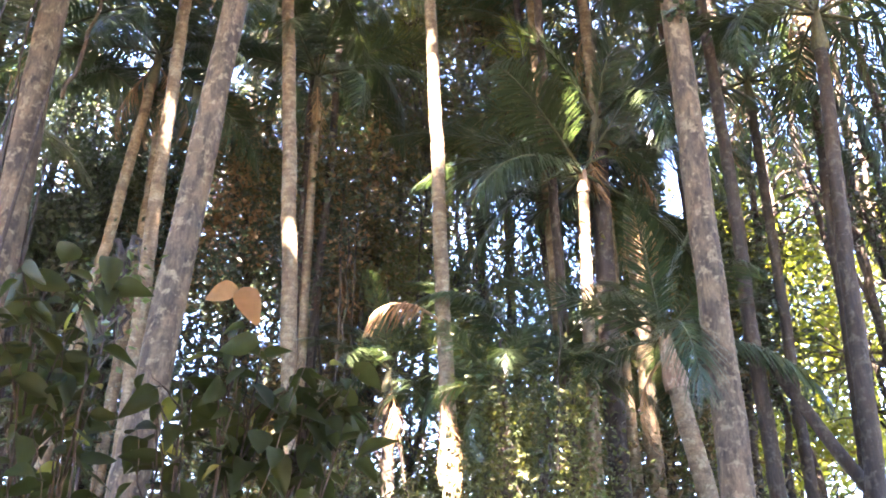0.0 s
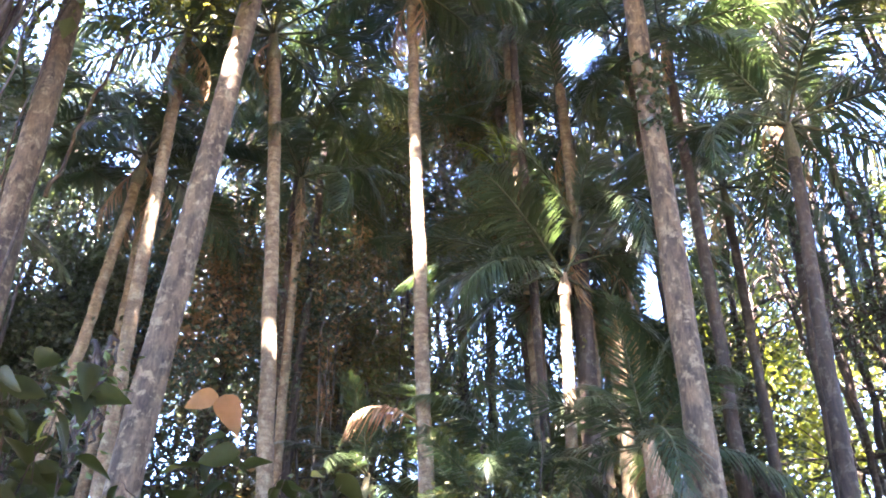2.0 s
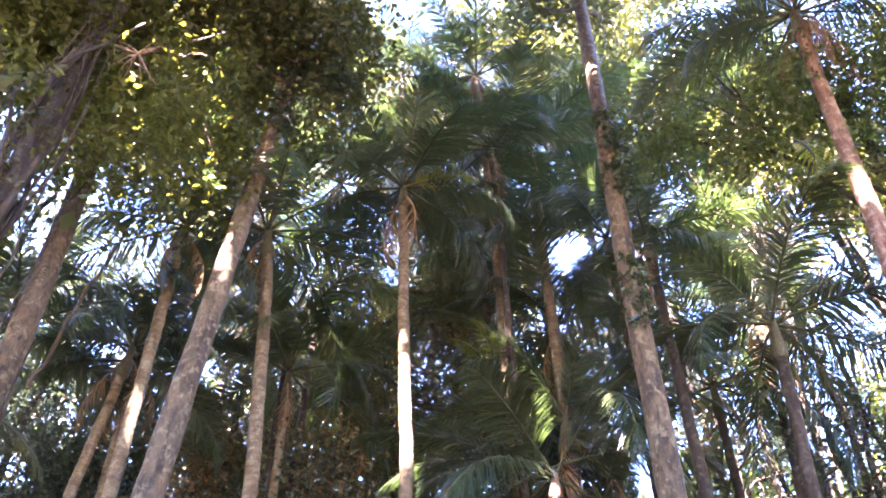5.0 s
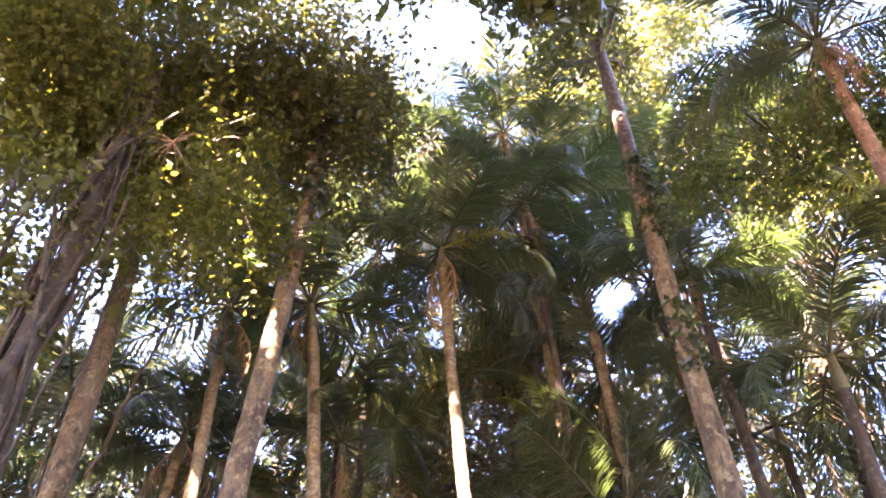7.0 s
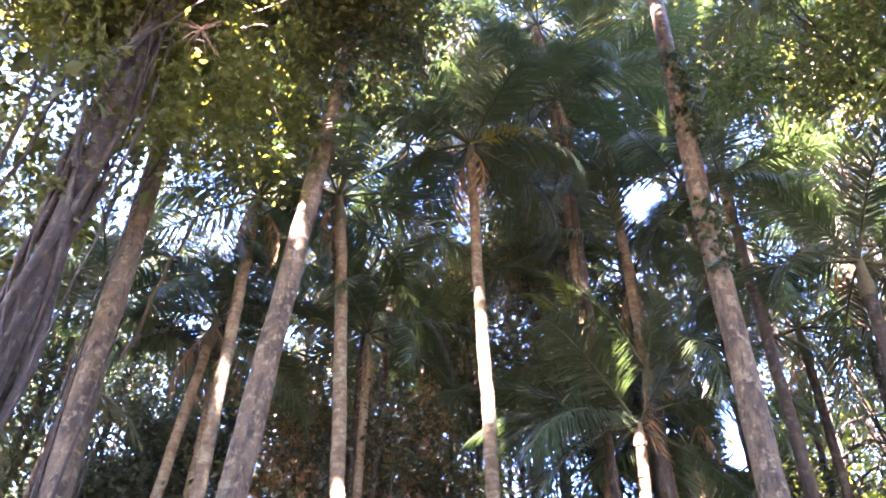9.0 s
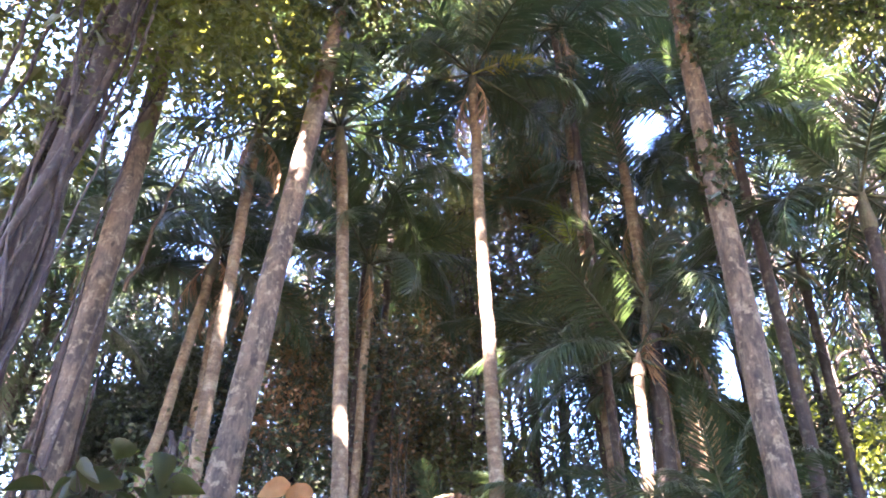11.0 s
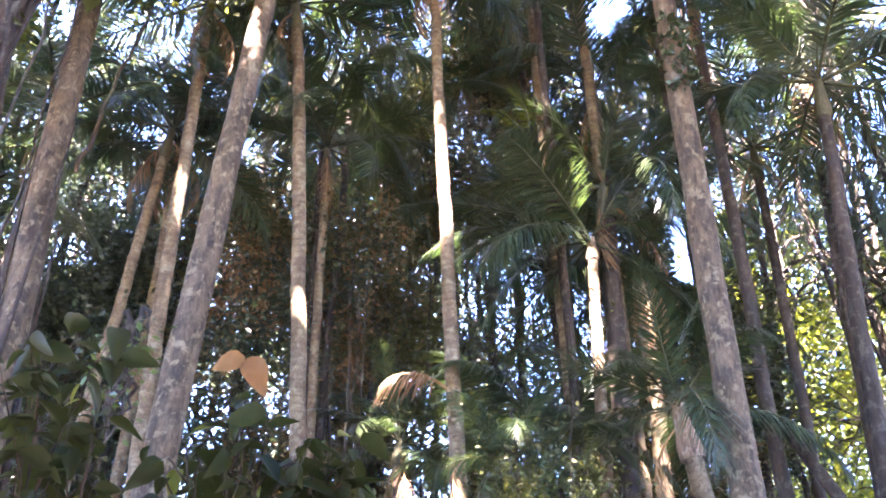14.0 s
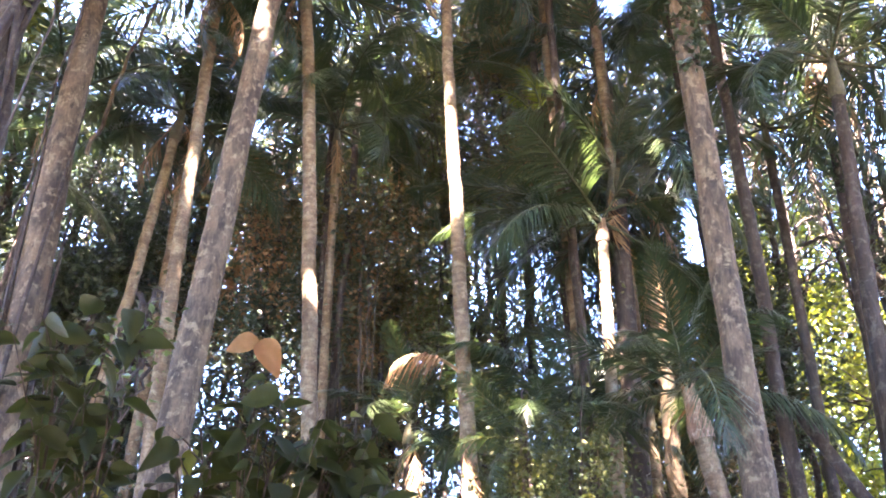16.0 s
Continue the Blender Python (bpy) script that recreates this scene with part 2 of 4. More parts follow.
def cloud(rng, clumps, count, size, twig=0.3, per=9, slim=0.58, hollow=0.45, whole=False):
    """Leaf positions in tufts along the outside of the clumps (x, y, z, rx, ry, rz)."""
    c = np.asarray(clumps, float)
    vol = c[:, 3] * c[:, 4] * c[:, 5]
    k = rng.choice(len(c), count // per, p=vol / vol.sum())
    d = rng.normal(size=(len(k), 3))
    d /= np.linalg.norm(d, axis=1)[:, None]
    p = c[k, :3] + d * c[k, 3:] * (rng.random((len(k), 1)) ** hollow) * rng.uniform(0.8, 1.1, (len(k), 1))
    p = np.repeat(p, per, axis=0) + rng.normal(size=(len(k) * per, 3)) * twig * np.array([1, 1, 0.8])
    return p if whole else p[kept(p, rng)]


def crown(name, at, rng, clumps, count, size, mat, parent, label="", **how):
    p = cloud(rng, clumps, count, size, **how)
    v, f = blades(p, rng, size, how.get("slim", 0.58))
    return piece(name, quads(name, v - np.asarray(at), f, [mat], smooth=False), parent, label)


def tree(name, base, top, r0, r1, clumps, count, size, mat, barkmat, label, seed, group="forest trees", limbs=True, fork=0.55, sides=16, twig=0.3, hollow=0.45, wander=0.008, **how):
    """A broadleaved tree: tapered trunk, limbs that reach into its clumps, and a crown of single leaves."""
    rng = np.random.default_rng(seed)
    at = np.array([base[0], base[1], 0.0])
    root = thing(name, at, label, "tree", group)
    n = max(14, int(top[2] * 2.2))
    line = bend((base[0], base[1], -0.4), top, 0, n, wander, rng)
    s = np.linspace(0, 1, n)
    rad = r0 + (r1 - r0) * s + r0 * 0.5 * np.exp(-s * n / 2.2)
    v, f = tube(line, rad, sides, 0.06, rng)
    piece("trunk", quads("trunk", v - at, f, [barkmat]), root)
    if limbs:
        for cx, cy, cz, rx, ry, rz in clumps[:7]:
            zs = min(cz - 0.6, top[2] * rng.uniform(fork, 0.99))
            if zs < 1.0:
                continue
            st = line[np.argmin(abs(line[:, 2] - zs))]
            q = bend(st, (cx, cy, cz), rng.uniform(-0.3, 0.6), 9, 0.06, rng)
            if not free(q, 0.7):
                continue
            lv = [tube(q, np.linspace(min(r1, 0.075), 0.02, 9), 7, 0.05, rng)]
            for _ in range(5):
                e = np.array([cx, cy, cz]) + rng.normal(size=3) * np.array([rx, ry, rz]) * 0.55
                lv.append(tube(bend(q[rng.integers(4, 9)], e, 0.2, 6, 0.05, rng), np.linspace(0.03, 0.008, 6), 5, 0, rng))
            v, f = bundle(lv)
            piece("limb", quads("limb", v - at, f, [barkmat]), root)
    crown("crown", at, rng, clumps, count, size, mat, root, twig=twig, hollow=hollow, **how)
    return root


# ---------------------------------------------------------------- palm fronds
def frond_mesh(name, length, arc, hang, n, width, mats, seed, ragged=0.0, rise=0.0, spread=1.0):
    """A feather frond from the origin along +x: a bending rachis and two rows of drooping leaflets."""
    rng = np.random.default_rng(seed)
    s = np.linspace(0, 1, 15)
    ang = radians(rise) - radians(arc) * s ** 1.5
    step = length / 14
    x = np.concatenate([[0], np.cumsum(np.cos(ang[:-1]) * step)])
    z = np.concatenate([[0], np.cumsum(np.sin(ang[:-1]) * step)])
    y = 0.06 * length * np.sin(s * 2.5) * rng.uniform(-1, 1)
    spine = np.stack([x, y, z], 1)
    v0, f0 = tube(spine, 0.028 * (1 - s) ** 0.8 + 0.004, 5)
    parts, count0 = [(v0, f0)], len(f0)
    t = np.linspace(0.16, 0.995, n)
    for side in (-1, 1):
        u = t + rng.normal(size=n) * 0.004
        u = u[rng.random(n) >= ragged]
        m = len(u)
        b = np.stack([np.interp(u, s, spine[:, i]) for i in range(3)], 1)
        a = np.interp(u, s, ang)
        fw = np.stack([np.cos(a), 0 * a, np.sin(a)], 1)
        up = np.stack([-np.sin(a), 0 * a, np.cos(a)], 1)
        sw = np.array([0.0, side, 0.0])
        sweep = np.radians((62 - 38 * u ** 1.5 + rng.normal(size=m) * 6) * spread + rng.normal(size=m) * 14 * (1 - spread))[:, None]
        lift = np.radians(12 + rng.normal(size=m) * 9)[:, None]
        d = fw * np.cos(sweep) + (sw * np.cos(lift) + up * np.sin(lift)) * np.sin(sweep)
        ll = (width * (np.sin(np.pi * np.clip(u * 0.86 + 0.1, 0, 1)) ** 0.65) * rng.uniform(0.85, 1.1, m))[:, None]
        w = 0.02 * rng.uniform(0.8, 1.25, m)[:, None]
        g = np.array([0, 0, -1.0])
        rows = []
        for q, k in ((0.0, 0.6), (0.45, 1.0), (1.0, 0.08)):
            c = b + d * ll * q + g * ll * hang * q ** 2 * rng.uniform(0.8, 1.2, (m, 1)) ** 0.5
            rows += [c - fw * w * k, c + fw * w * k]
        vv = np.stack(rows, 1)
        base = (np.arange(m) * 6)[:, None, None]
        ff = base + np.array([[0, 1, 3, 2], [2, 3, 5, 4]])[None]
        parts.append((vv.reshape(-1, 3), ff.reshape(-1, 4)))
    v, f = bundle(parts)
    idx = np.zeros(len(f), int)
    idx[:count0] = 1 if len(mats) > 1 else 0
    return quads(name, v, f, mats, idx)


GREEN = [frond_mesh("frond", 3.5, a, h, 84, 0.78, [FROND, RACHIS], 20 + i, 0.02, r)
         for i, (a, h, r) in enumerate(((40, 0.25, 8), (60, 0.35, 12), (80, 0.45, 15), (100, 0.55, 18), (70, 0.7, 10), (55, 0.5, 10)))]
BROWN = [frond_mesh("dead_frond", 2.3, a, 0.5, 46, 0.55, [DEAD], 40 + i, 0.3, 5, 0.45) for i, a in enumerate((60, 85, 40))]


AGEING = leaf("ageing_frond", ((0.2, 0.2, 0.04), (0.28, 0.25, 0.05), (0.34, 0.28, 0.07)), (0.6, 0.5, 0.06), 0.4, 0.45)
YELLOW_FROND = frond_mesh("yellow_frond", 2.6, 60, 0.4, 50, 0.55, [AGEING], 47, 0.05, 10)


def palm(name, base, top, r0, r1, label, seed, fronds=17, size=1.0, low=-35, high=72, dead=2, turn=0.0, skirt=0, skirt_top=0.0, group="palms", shaft_len=0.9, barkmat=None, shaft_mat=None):
    """A feather palm: ringed trunk, smooth crownshaft, spear-like young fronds above and old ones below."""
    rng = np.random.default_rng(seed)
    at = np.array([base[0], base[1], 0.0])
    top = np.asarray(top, float)
    root = thing(name, at, label, "palm tree", group)
    n = max(20, int(top[2] / 0.09))
    line = bend((base[0], base[1], -0.3), top, 0, n, 0.004, rng)
    s = np.linspace(0, 1, n)
    rad = (r0 + (r1 - r0) * s ** 0.8 + r0 * 0.45 * np.exp(-s * top[2] / 0.5)) * (1 + 0.035 * ((np.arange(n) % 3) == 0))
    v, f = tube(line, rad, 14, 0.025, rng)
    piece("trunk", quads("trunk", v - at, f, [barkmat or BARK_PALM]), root)
    if shaft_len:
        u = (line[-1] - line[-8]) / np.linalg.norm(line[-1] - line[-8])
        q = np.linspace(0, 1, 9)
        v, f = tube(top + u * (q[:, None] * shaft_len - 0.05), r1 * (1.08 + 0.35 * np.exp(-((q - 0.2) / 0.3) ** 2) - 0.35 * q), 12)
        piece("crownshaft", quads("crownshaft", v - at, f, [shaft_mat or SHAFT_GREEN]), root, "dry tan leaf sheath" if shaft_mat else "smooth olive green crownshaft")
        top = top + u * (shaft_len - 0.12)
    for i in range(fronds):
        q = i / max(1, fronds - 1)
        head = turn + i * 137.5 + rng.normal() * 9
        pitch = high + (low - high) * q ** 0.85 + rng.normal() * 6
        k = size * rng.uniform(0.85, 1.12) * (0.8 if q < 0.12 else 1)
        me = GREEN[int(rng.integers(0, 3) if q < 0.4 else rng.integers(1, 6))]
        m = Matrix.Translation(Vector(top - at)) @ pose(0, 0, 0, 0, 0, head) @ pose(0, 0, 0, 0, -pitch, 0) @ pose(0, 0, 0, rng.normal() * 14) @ Matrix.Scale(k, 4)
        line3 = np.array([(Matrix.Translation(Vector(at)) @ m) @ Vector((x, 0, -0.04 * x * x)) for x in (0.9, 1.5, 2.1, 2.7, 3.2)])
        if free(line3):
            piece("frond", me, root, m=m)
    for i in range(dead):
        m = Matrix.Translation(Vector(top - at - np.array([0, 0, 0.25]))) @ pose(0, 0, 0, 0, 0, turn + 60 + i * 137.5 + rng.normal() * 20) @ pose(0, 0, 0, 0, 45 + rng.uniform(0, 30), 0) @ Matrix.Scale(size * rng.uniform(0.7, 1.0), 4)
        piece("dead_frond", BROWN[i % 3], root, "dry brown hanging frond", m)
    for i in range(skirt):
        z = (skirt_top or top[2] - 0.5) - 0.35 * i
        p = line[np.argmin(abs(line[:, 2] - z))]
        m = Matrix.Translation(Vector(p - at)) @ pose(0, 0, 0, 0, 0, turn + i * 137.5) @ pose(0, 0, 0, 0, 66 + rng.uniform(0, 14), 0) @ Matrix.Scale(size * rng.uniform(0.4, 0.75), 4)
        piece("dead_frond", BROWN[i % 3], root, "dry brown hanging frond", m)
    return root


# ---------------------------------------------------------------- canopy openings
for row in ((24.0, 37.0, 1.4, 0.5), (24.3, 32.9, 1.5, 0.55), (27.3, 29.3, 1.0, 0.4), (32.5, 42.3, 1.1, 0.3), (27.5, 42.6, 1.2, 0.45), (30.5, 38.5, 1.0, 0.6),
            (-3.2, 28.7, 2.3, 0.5), (-6.5, 29.5, 1.6, 0.45), (0.7, 20.7, 0.9, 0.15), (0.8, 16.0, 0.9, 0.4), (4.5, 15.0, 1.2, 0.6),
            (-18.0, 32.3, 1.4, 0.0), (-17.6, 30.0, 1.1, 0.0), (-14.7, 46.3, 1.1, 0.0), (2.5, 62.6, 2.2, 0.12), (-1.4, 60.1, 1.8, 0.20), (-9.1, 58.2, 1.3, 0.25), (-4.5, 57.1, 1.2, 0.40), (-1.0, 66.0, 1.8, 0.3), (-6.0, 64.0, 2.5, 0.4), (2.6, 20.0, 1.2, 0.55), (2.8, 17.0, 1.2, 0.6), (2.4, 14.0, 1.2, 0.6), (1.5, 23.5, 1.0, 0.45),
            (-30.9, 35.6, 2.0, 0.45), (-30.9, 30.4, 1.5, 0.6), (-31.7, 46.9, 1.0, 0.4), (-26.0, 39.0, 2.4, 0.5), (-16.0, 38.0, 1.5, 0.6), (17.0, 38.5, 1.0, 0.1), (14.5, 46.0, 0.9, 0.10), (10.7, 48.6, 0.8, 0.20), (2.4, 45.3, 0.6, 0.20), (38.0, 47.0, 1.6, 0.35), (19.0, 41.0, 1.2, 0.3)):
    lane(row[0], row[1], 11.0, 70.0, row[2] * 1.1, row[3])
for row in ((27.0, 34.0, 8.0, 0.78), (21.0, 40.0, 5.0, 0.62), (-4.5, 28.0, 5.0, 0.7), (-27.0, 36.0, 8.0, 0.8), (-25.0, 44.0, 5.0, 0.8), (-20.0, 42.0, 5.0, 0.75), (-12.0, 44.0, 4.0, 0.7), (-16.0, 33.0, 4.0, 0.6), (2.0, 17.0, 4.0, 0.7), (-4.0, 51.0, 5.0, 0.7), (8.0, 46.0, 4.0, 0.5)):
    lane(row[0], row[1], 12.5, 70.0, row[2], row[3])
for row in ((-2.49, 12.7, 8.45, 0.28), (-2.38, 12.78, 7.3, 0.1), (-2.2, 12.8, 5.0, 0.2), (-0.15, 13.0, 11.2, 0.45), (-0.2, 13.0, 10.4, 0.35), (-0.29, 13.0, 13.5, 0.2), (-0.7, 12.85, 7.4, 0.25), (0.05, 13.0, 4.7, 0.4),
            (-3.27, 10.4, 12.3, 0.25), (2.68, 14.15, 10.5, 0.2), (2.6, 14.15, 8.9, 0.24), (2.64, 14.15, 9.9, 0.24), (2.62, 14.15, 9.4, 0.24), (2.58, 14.15, 8.3, 0.16), (-2.85, 6.9, 4.95, 0.18, 0.3), (-8.2, 16.0, 5.2, 1.0, 0.1, 1.0), (-7.0, 17.0, 5.5, 0.4, 0.1, 1.0), (-0.25, 13.0, 12.4, 0.3), (3.76, 14.95, 8.7, 0.28), (3.7, 14.9, 7.9, 0.28), (3.63, 14.9, 7.1, 0.26), (3.6, 14.9, 6.3, 0.26), (1.0, 11.5, 5.2, 0.15), (1.6, 11.6, 4.6, 0.15), (1.3, 11.4, 3.8, 0.15), (2.6, 17.8, 9.2, 0.6, 0.1, 1.0), (6.4, 14.6, 12.3, 0.12), (-4.65, 12.14, 10.5, 0.2),
            (-4.62, 12.15, 8.4, 0.2), (6.1, 12.05, 7.5, 0.16), (-1.3, 15.8, 8.3, 0.25), (7.06, 8.44, 12.3, 0.4), (9.0, 22.0, 9.0, 2.2, 0.1, 2.5), (12.0, 21.5, 9.0, 2.2, 0.1, 2.5), (10.5, 22.0, 6.0, 2.0, 0.1, 2.5), (9.5, 21.5, 4.0, 2.0, 0.1, 2.5), (8.0, 21.5, 7.0, 1.8, 0.1, 2.5), (-8.8, 7.2, 16.0, 1.2, 0.4, 2.5), (-0.9, 16.0, 5.0, 0.25)):
    shaft(*row)

fr = np.random.default_rng(31)
for _ in range(12):
    shaft(fr.uniform(-7.5, 9.0), fr.uniform(15.5, 19.0), fr.uniform(4.5, 14.0), fr.uniform(0.2, 0.4), 0.05, 0.2)
# dapples on the creepers and the undergrowth behind the shrubs
for _ in range(18):
    shaft(fr.choice((fr.uniform(-3.7, -3.2), fr.uniform(-1.7, -0.7))), fr.uniform(15.0, 17.5), fr.uniform(2.5, 9.0), fr.uniform(0.15, 0.35), 0.05, 0.3)
# dapples on the crowns overhead
for _ in range(10):
    shaft(fr.choice((fr.uniform(-9.2, -7.8), fr.uniform(-4.8, -3.9))), fr.uniform(7.2, 9.2), fr.uniform(13.0, 18.5), fr.uniform(0.2, 0.45), 0.3, 1.5)
for row in ((-9.2, 8.0, 18.6, 1.9, 0.25, 2.0), (-8.4, 8.6, 19.5, 1.4, 0.15, 1.0), (-7.9, 7.8, 19.6, 1.0, 0.3, 2.0), (-1.3, 15.9, 7.6, 0.3, 0.3, 0.8), (-3.26, 15.00, 17.07, 0.55, 0.04, 0.3), (-2.29, 15.00, 17.73, 0.55, 0.04, 0.3), (-2.57, 15.20, 16.33, 0.55, 0.04, 0.3), (2.33, 14.00, 13.39, 0.4, 0.3, 0.5), (1.64, 13.80, 11.53, 0.4, 0.3, 0.5), (9.0, 21.5, 13.0, 2.0, 0.1, 2.5), (12.0, 21.5, 13.0, 2.0, 0.1, 2.5)):
    shaft(*row)

# ---------------------------------------------------------------- ground
g = np.sinh(np.linspace(-6.2, 6.2, 90)) * 4.0
gx, gy = np.meshgrid(g, g, indexing="ij")
gz = 0.05 * np.sin(gx * 0.9) * np.cos(gy * 0.7) + 0.03 * np.sin(gx * 2.3 + gy)
gi = np.arange(90 * 90).reshape(90, 90)
ground = piece("ground", quads("ground", np.stack([gx, gy, gz], -1).reshape(-1, 3), np.stack([gi[:-1, :-1], gi[1:, :-1], gi[1:, 1:], gi[:-1, 1:]], -1).reshape(-1, 4), [LITTER]))
tagged(ground, "forest floor covered with brown leaf litter", "ground", kind="structure")

# ---------------------------------------------------------------- the tall trees in front
GREY = "tall straight tree with mottled grey bark"
tree("tall_tree", (-3.82, 10.3), (-2.85, 10.65, 19.8), 0.245, 0.145,
     [(-3.6, 10.2, 20.0, 2.0, 1.8, 1.4), (-3.3, 11.0, 26.5, 0.9, 0.9, 0.9), (-4.7, 11.0, 26.7, 1.0, 1.0, 1.0), (-6.0, 10.5, 25.8, 1.0, 1.0, 1.0), (-2.5, 11.0, 23.8, 0.6, 0.6, 0.6), (-2.2, 11.0, 19.0, 0.7, 0.8, 1.0), (-5.5, 9.5, 19.0, 1.8, 1.8, 1.6), (-2.4, 11.6, 17.6, 0.6, 0.5, 0.9), (-4.6, 11.4, 17.4, 0.9, 0.8, 1.0), (-2.4, 11.6, 23.0, 0.9, 0.9, 1.1), (-2.6, 11.6, 20.4, 0.7, 0.7, 0.9), (-4.3, 11.6, 23.4, 1.1, 1.0, 1.0), (-5.2, 11.8, 22.5, 1.0, 1.0, 1.1), (-4.2, 11.8, 19.3, 0.9, 0.9, 1.0), (-6.0, 12.0, 21.1, 1.0, 1.0, 1.2), (-4.9, 12.0, 17.8, 0.8, 0.8, 1.0), (-1.7, 10.2, 20.6, 0.7, 0.7, 0.6), (-1.0, 10.6, 21.2, 0.9, 0.9, 0.9), (-1.4, 11.0, 19.6, 0.6, 0.6, 0.8)], 38000, 0.18, LEAF, BARK_GREY, GREY + " and a dark leafy top", 1, fork=0.93, twig=0.5)
tree("tall_tree", (3.6, 10.93), (4.1, 10.75, 23.5), 0.22, 0.165, [(4.4, 10.5, 25.5, 2.6, 2.6, 2.2), (2.5, 10.0, 26.5, 2, 2, 1.8), (6, 9, 26, 2.2, 2.2, 2), (3.0, 12.2, 25.5, 1.5, 1.4, 1.2), (5.2, 11.8, 24.0, 1.3, 1.3, 1.1)], 13000, 0.18, LEAF, BARK_GREY, GREY, 2, fork=0.95)
tree("tall_tree", (-5.38, 10.13), (-6.26, 10.3, 16.5), 0.25, 0.17, [(-7.5, 9.0, 17.0, 2.2, 2.2, 1.8), (-5.6, 9.5, 17.5, 2.0, 2, 1.6), (-8.8, 9.6, 14.5, 1.4, 1.4, 1.2), (-5.4, 9.2, 15.2, 0.8, 0.8, 0.7), (-9.8, 8.0, 16.5, 1.8, 1.6, 1.6)], 15000, 0.172, LEAF_GOLD, BARK_GREY, "tall tree with pale grey bark and hanging creepers", 3, fork=0.85, twig=0.42, per=16)
tree("strangled_tree", (-5.83, 8.12), (-5.9, 8.1, 18.0), 0.2, 0.15, [(-7.2, 6.8, 16.5, 2.2, 2.0, 1.8), (-4.8, 9.0, 15.0, 1.1, 1.0, 1.3), (-4.2, 8.2, 13.6, 1.1, 1.1, 1.5), (-6.9, 9.2, 13.4, 0.9, 0.8, 1.1), (-4.6, 9.0, 15.8, 1.3, 1.3, 1.4), (-7.0, 9.6, 12.4, 0.7, 0.6, 0.8), (-4.5, 8.8, 12.8, 0.8, 0.8, 0.9), (-3.8, 9.5, 14.2, 0.9, 0.9, 1.1), (-9.9, 9.0, 22.7, 1.2, 1.2, 1.2), (-8.3, 9.0, 22.8, 1.2, 1.2, 1.2), (-6.8, 9.2, 23.0, 1.1, 1.1, 1.1), (-10.3, 9.0, 20.6, 1.2, 1.2, 1.2), (-10.6, 8.5, 22.0, 1.2, 1.2, 1.2), (-8.6, 9.0, 17.1, 0.9, 0.9, 0.9), (-7.6, 8.2, 18.6, 1.6, 1.3, 1.4), (-9.0, 8.0, 18.4, 1.5, 1.4, 1.6), (-8.2, 8.4, 15.4, 1.2, 1.2, 1.3), (-8.2, 9.6, 18.3, 1.2, 1.2, 1.3), (-7.1, 9.8, 19.3, 1.0, 1.0, 1.1), (-5.7, 9.6, 17.6, 0.9, 0.9, 1.0), (-5.3, 9.8, 19.6, 1.0, 1.0, 1.1), (-6.0, 9.8, 16.2, 0.8, 0.8, 0.9), (-4.8, 9.8, 15.8, 0.8, 0.8, 0.9), (-7.2, 9.4, 15.5, 0.7, 0.7, 0.8), (-5.0, 9.8, 14.2, 0.7, 0.7, 0.8), (-4.0, 9.9, 13.8, 0.7, 0.7, 0.8), (-4.1, 9.9, 17.7, 0.7, 0.7, 0.8), (-5.7, 9.4, 13.8, 0.5, 0.5, 0.6), (-5.0, 9.9, 13.1, 0.5, 0.5, 0.6), (-4.2, 9.9, 13.0, 0.6, 0.6, 0.7), (-6.0, 7.0, 12.8, 0.6, 0.6, 0.7), (-6.1, 7.4, 15.5, 0.8, 0.8, 0.9)], 45000, 0.148, LEAF_GOLD, BARK_BROWN, "dark tree wrapped in brown climbing roots and vines", 4, fork=0.7, twig=0.24, per=14)
# ---------------------------------------------------------------- palms
PALM = "tall palm with a slim ringed trunk and arching green fronds"
palm("palm", (-1.74, 12.89), (-3.1, 12.66, 14.9), 0.145, 0.115, PALM, 11, 18, 1.0, turn=20)
palm("palm", (0.31, 13.0), (-0.33, 13.0, 17.0), 0.14, 0.105, "tall palm with a sunlit slim trunk and shredded dry fronds below", 12, 20, 1.05, turn=80, skirt=5, skirt_top=6.6)
palm("palm", (-4.4, 12.23), (-4.73, 12.11, 14.4), 0.125, 0.105, "palm with a lit ringed trunk and dry sheaths under its crown", 13, 14, 0.95, dead=4, turn=10)
palm("palm", (-6.49, 13.52), (-5.75, 13.85, 12.6), 0.115, 0.095, PALM, 14, 16, 0.95, turn=140)
palm("palm", (-2.5, 15.29), (-2.7, 15.26, 13.2), 0.1, 0.085, PALM, 15, 16, 0.95, turn=50)
palm("palm", (2.32, 14.32), (2.71, 14.25, 10.4), 0.125, 0.1, "palm with a sunlit slim trunk and drooping fronds", 16, 19, 1.05, turn=200, high=55, shaft_len=0.5, shaft_mat=FIBRE, dead=0)
palm("palm", (2.8, 14.74), (3.16, 14.67, 11.6), 0.2, 0.17, "thick palm with dry brown fronds under its crown", 17, 18, 1.05, dead=3, skirt=0, turn=30, barkmat=BARK_BROWN)
palm("palm", (3.6, 15.08), (3.76, 15.04, 10.0), 0.16, 0.14, PALM, 18, 15, 0.95, turn=270, dead=3)
palm("palm", (4.39, 12.26), (3.53, 12.52, 5.9), 0.16, 0.14, "short leaning palm with a dry tan sheath at its top", 19, 13, 0.8, turn=-20, low=-30, shaft_mat=FIBRE)
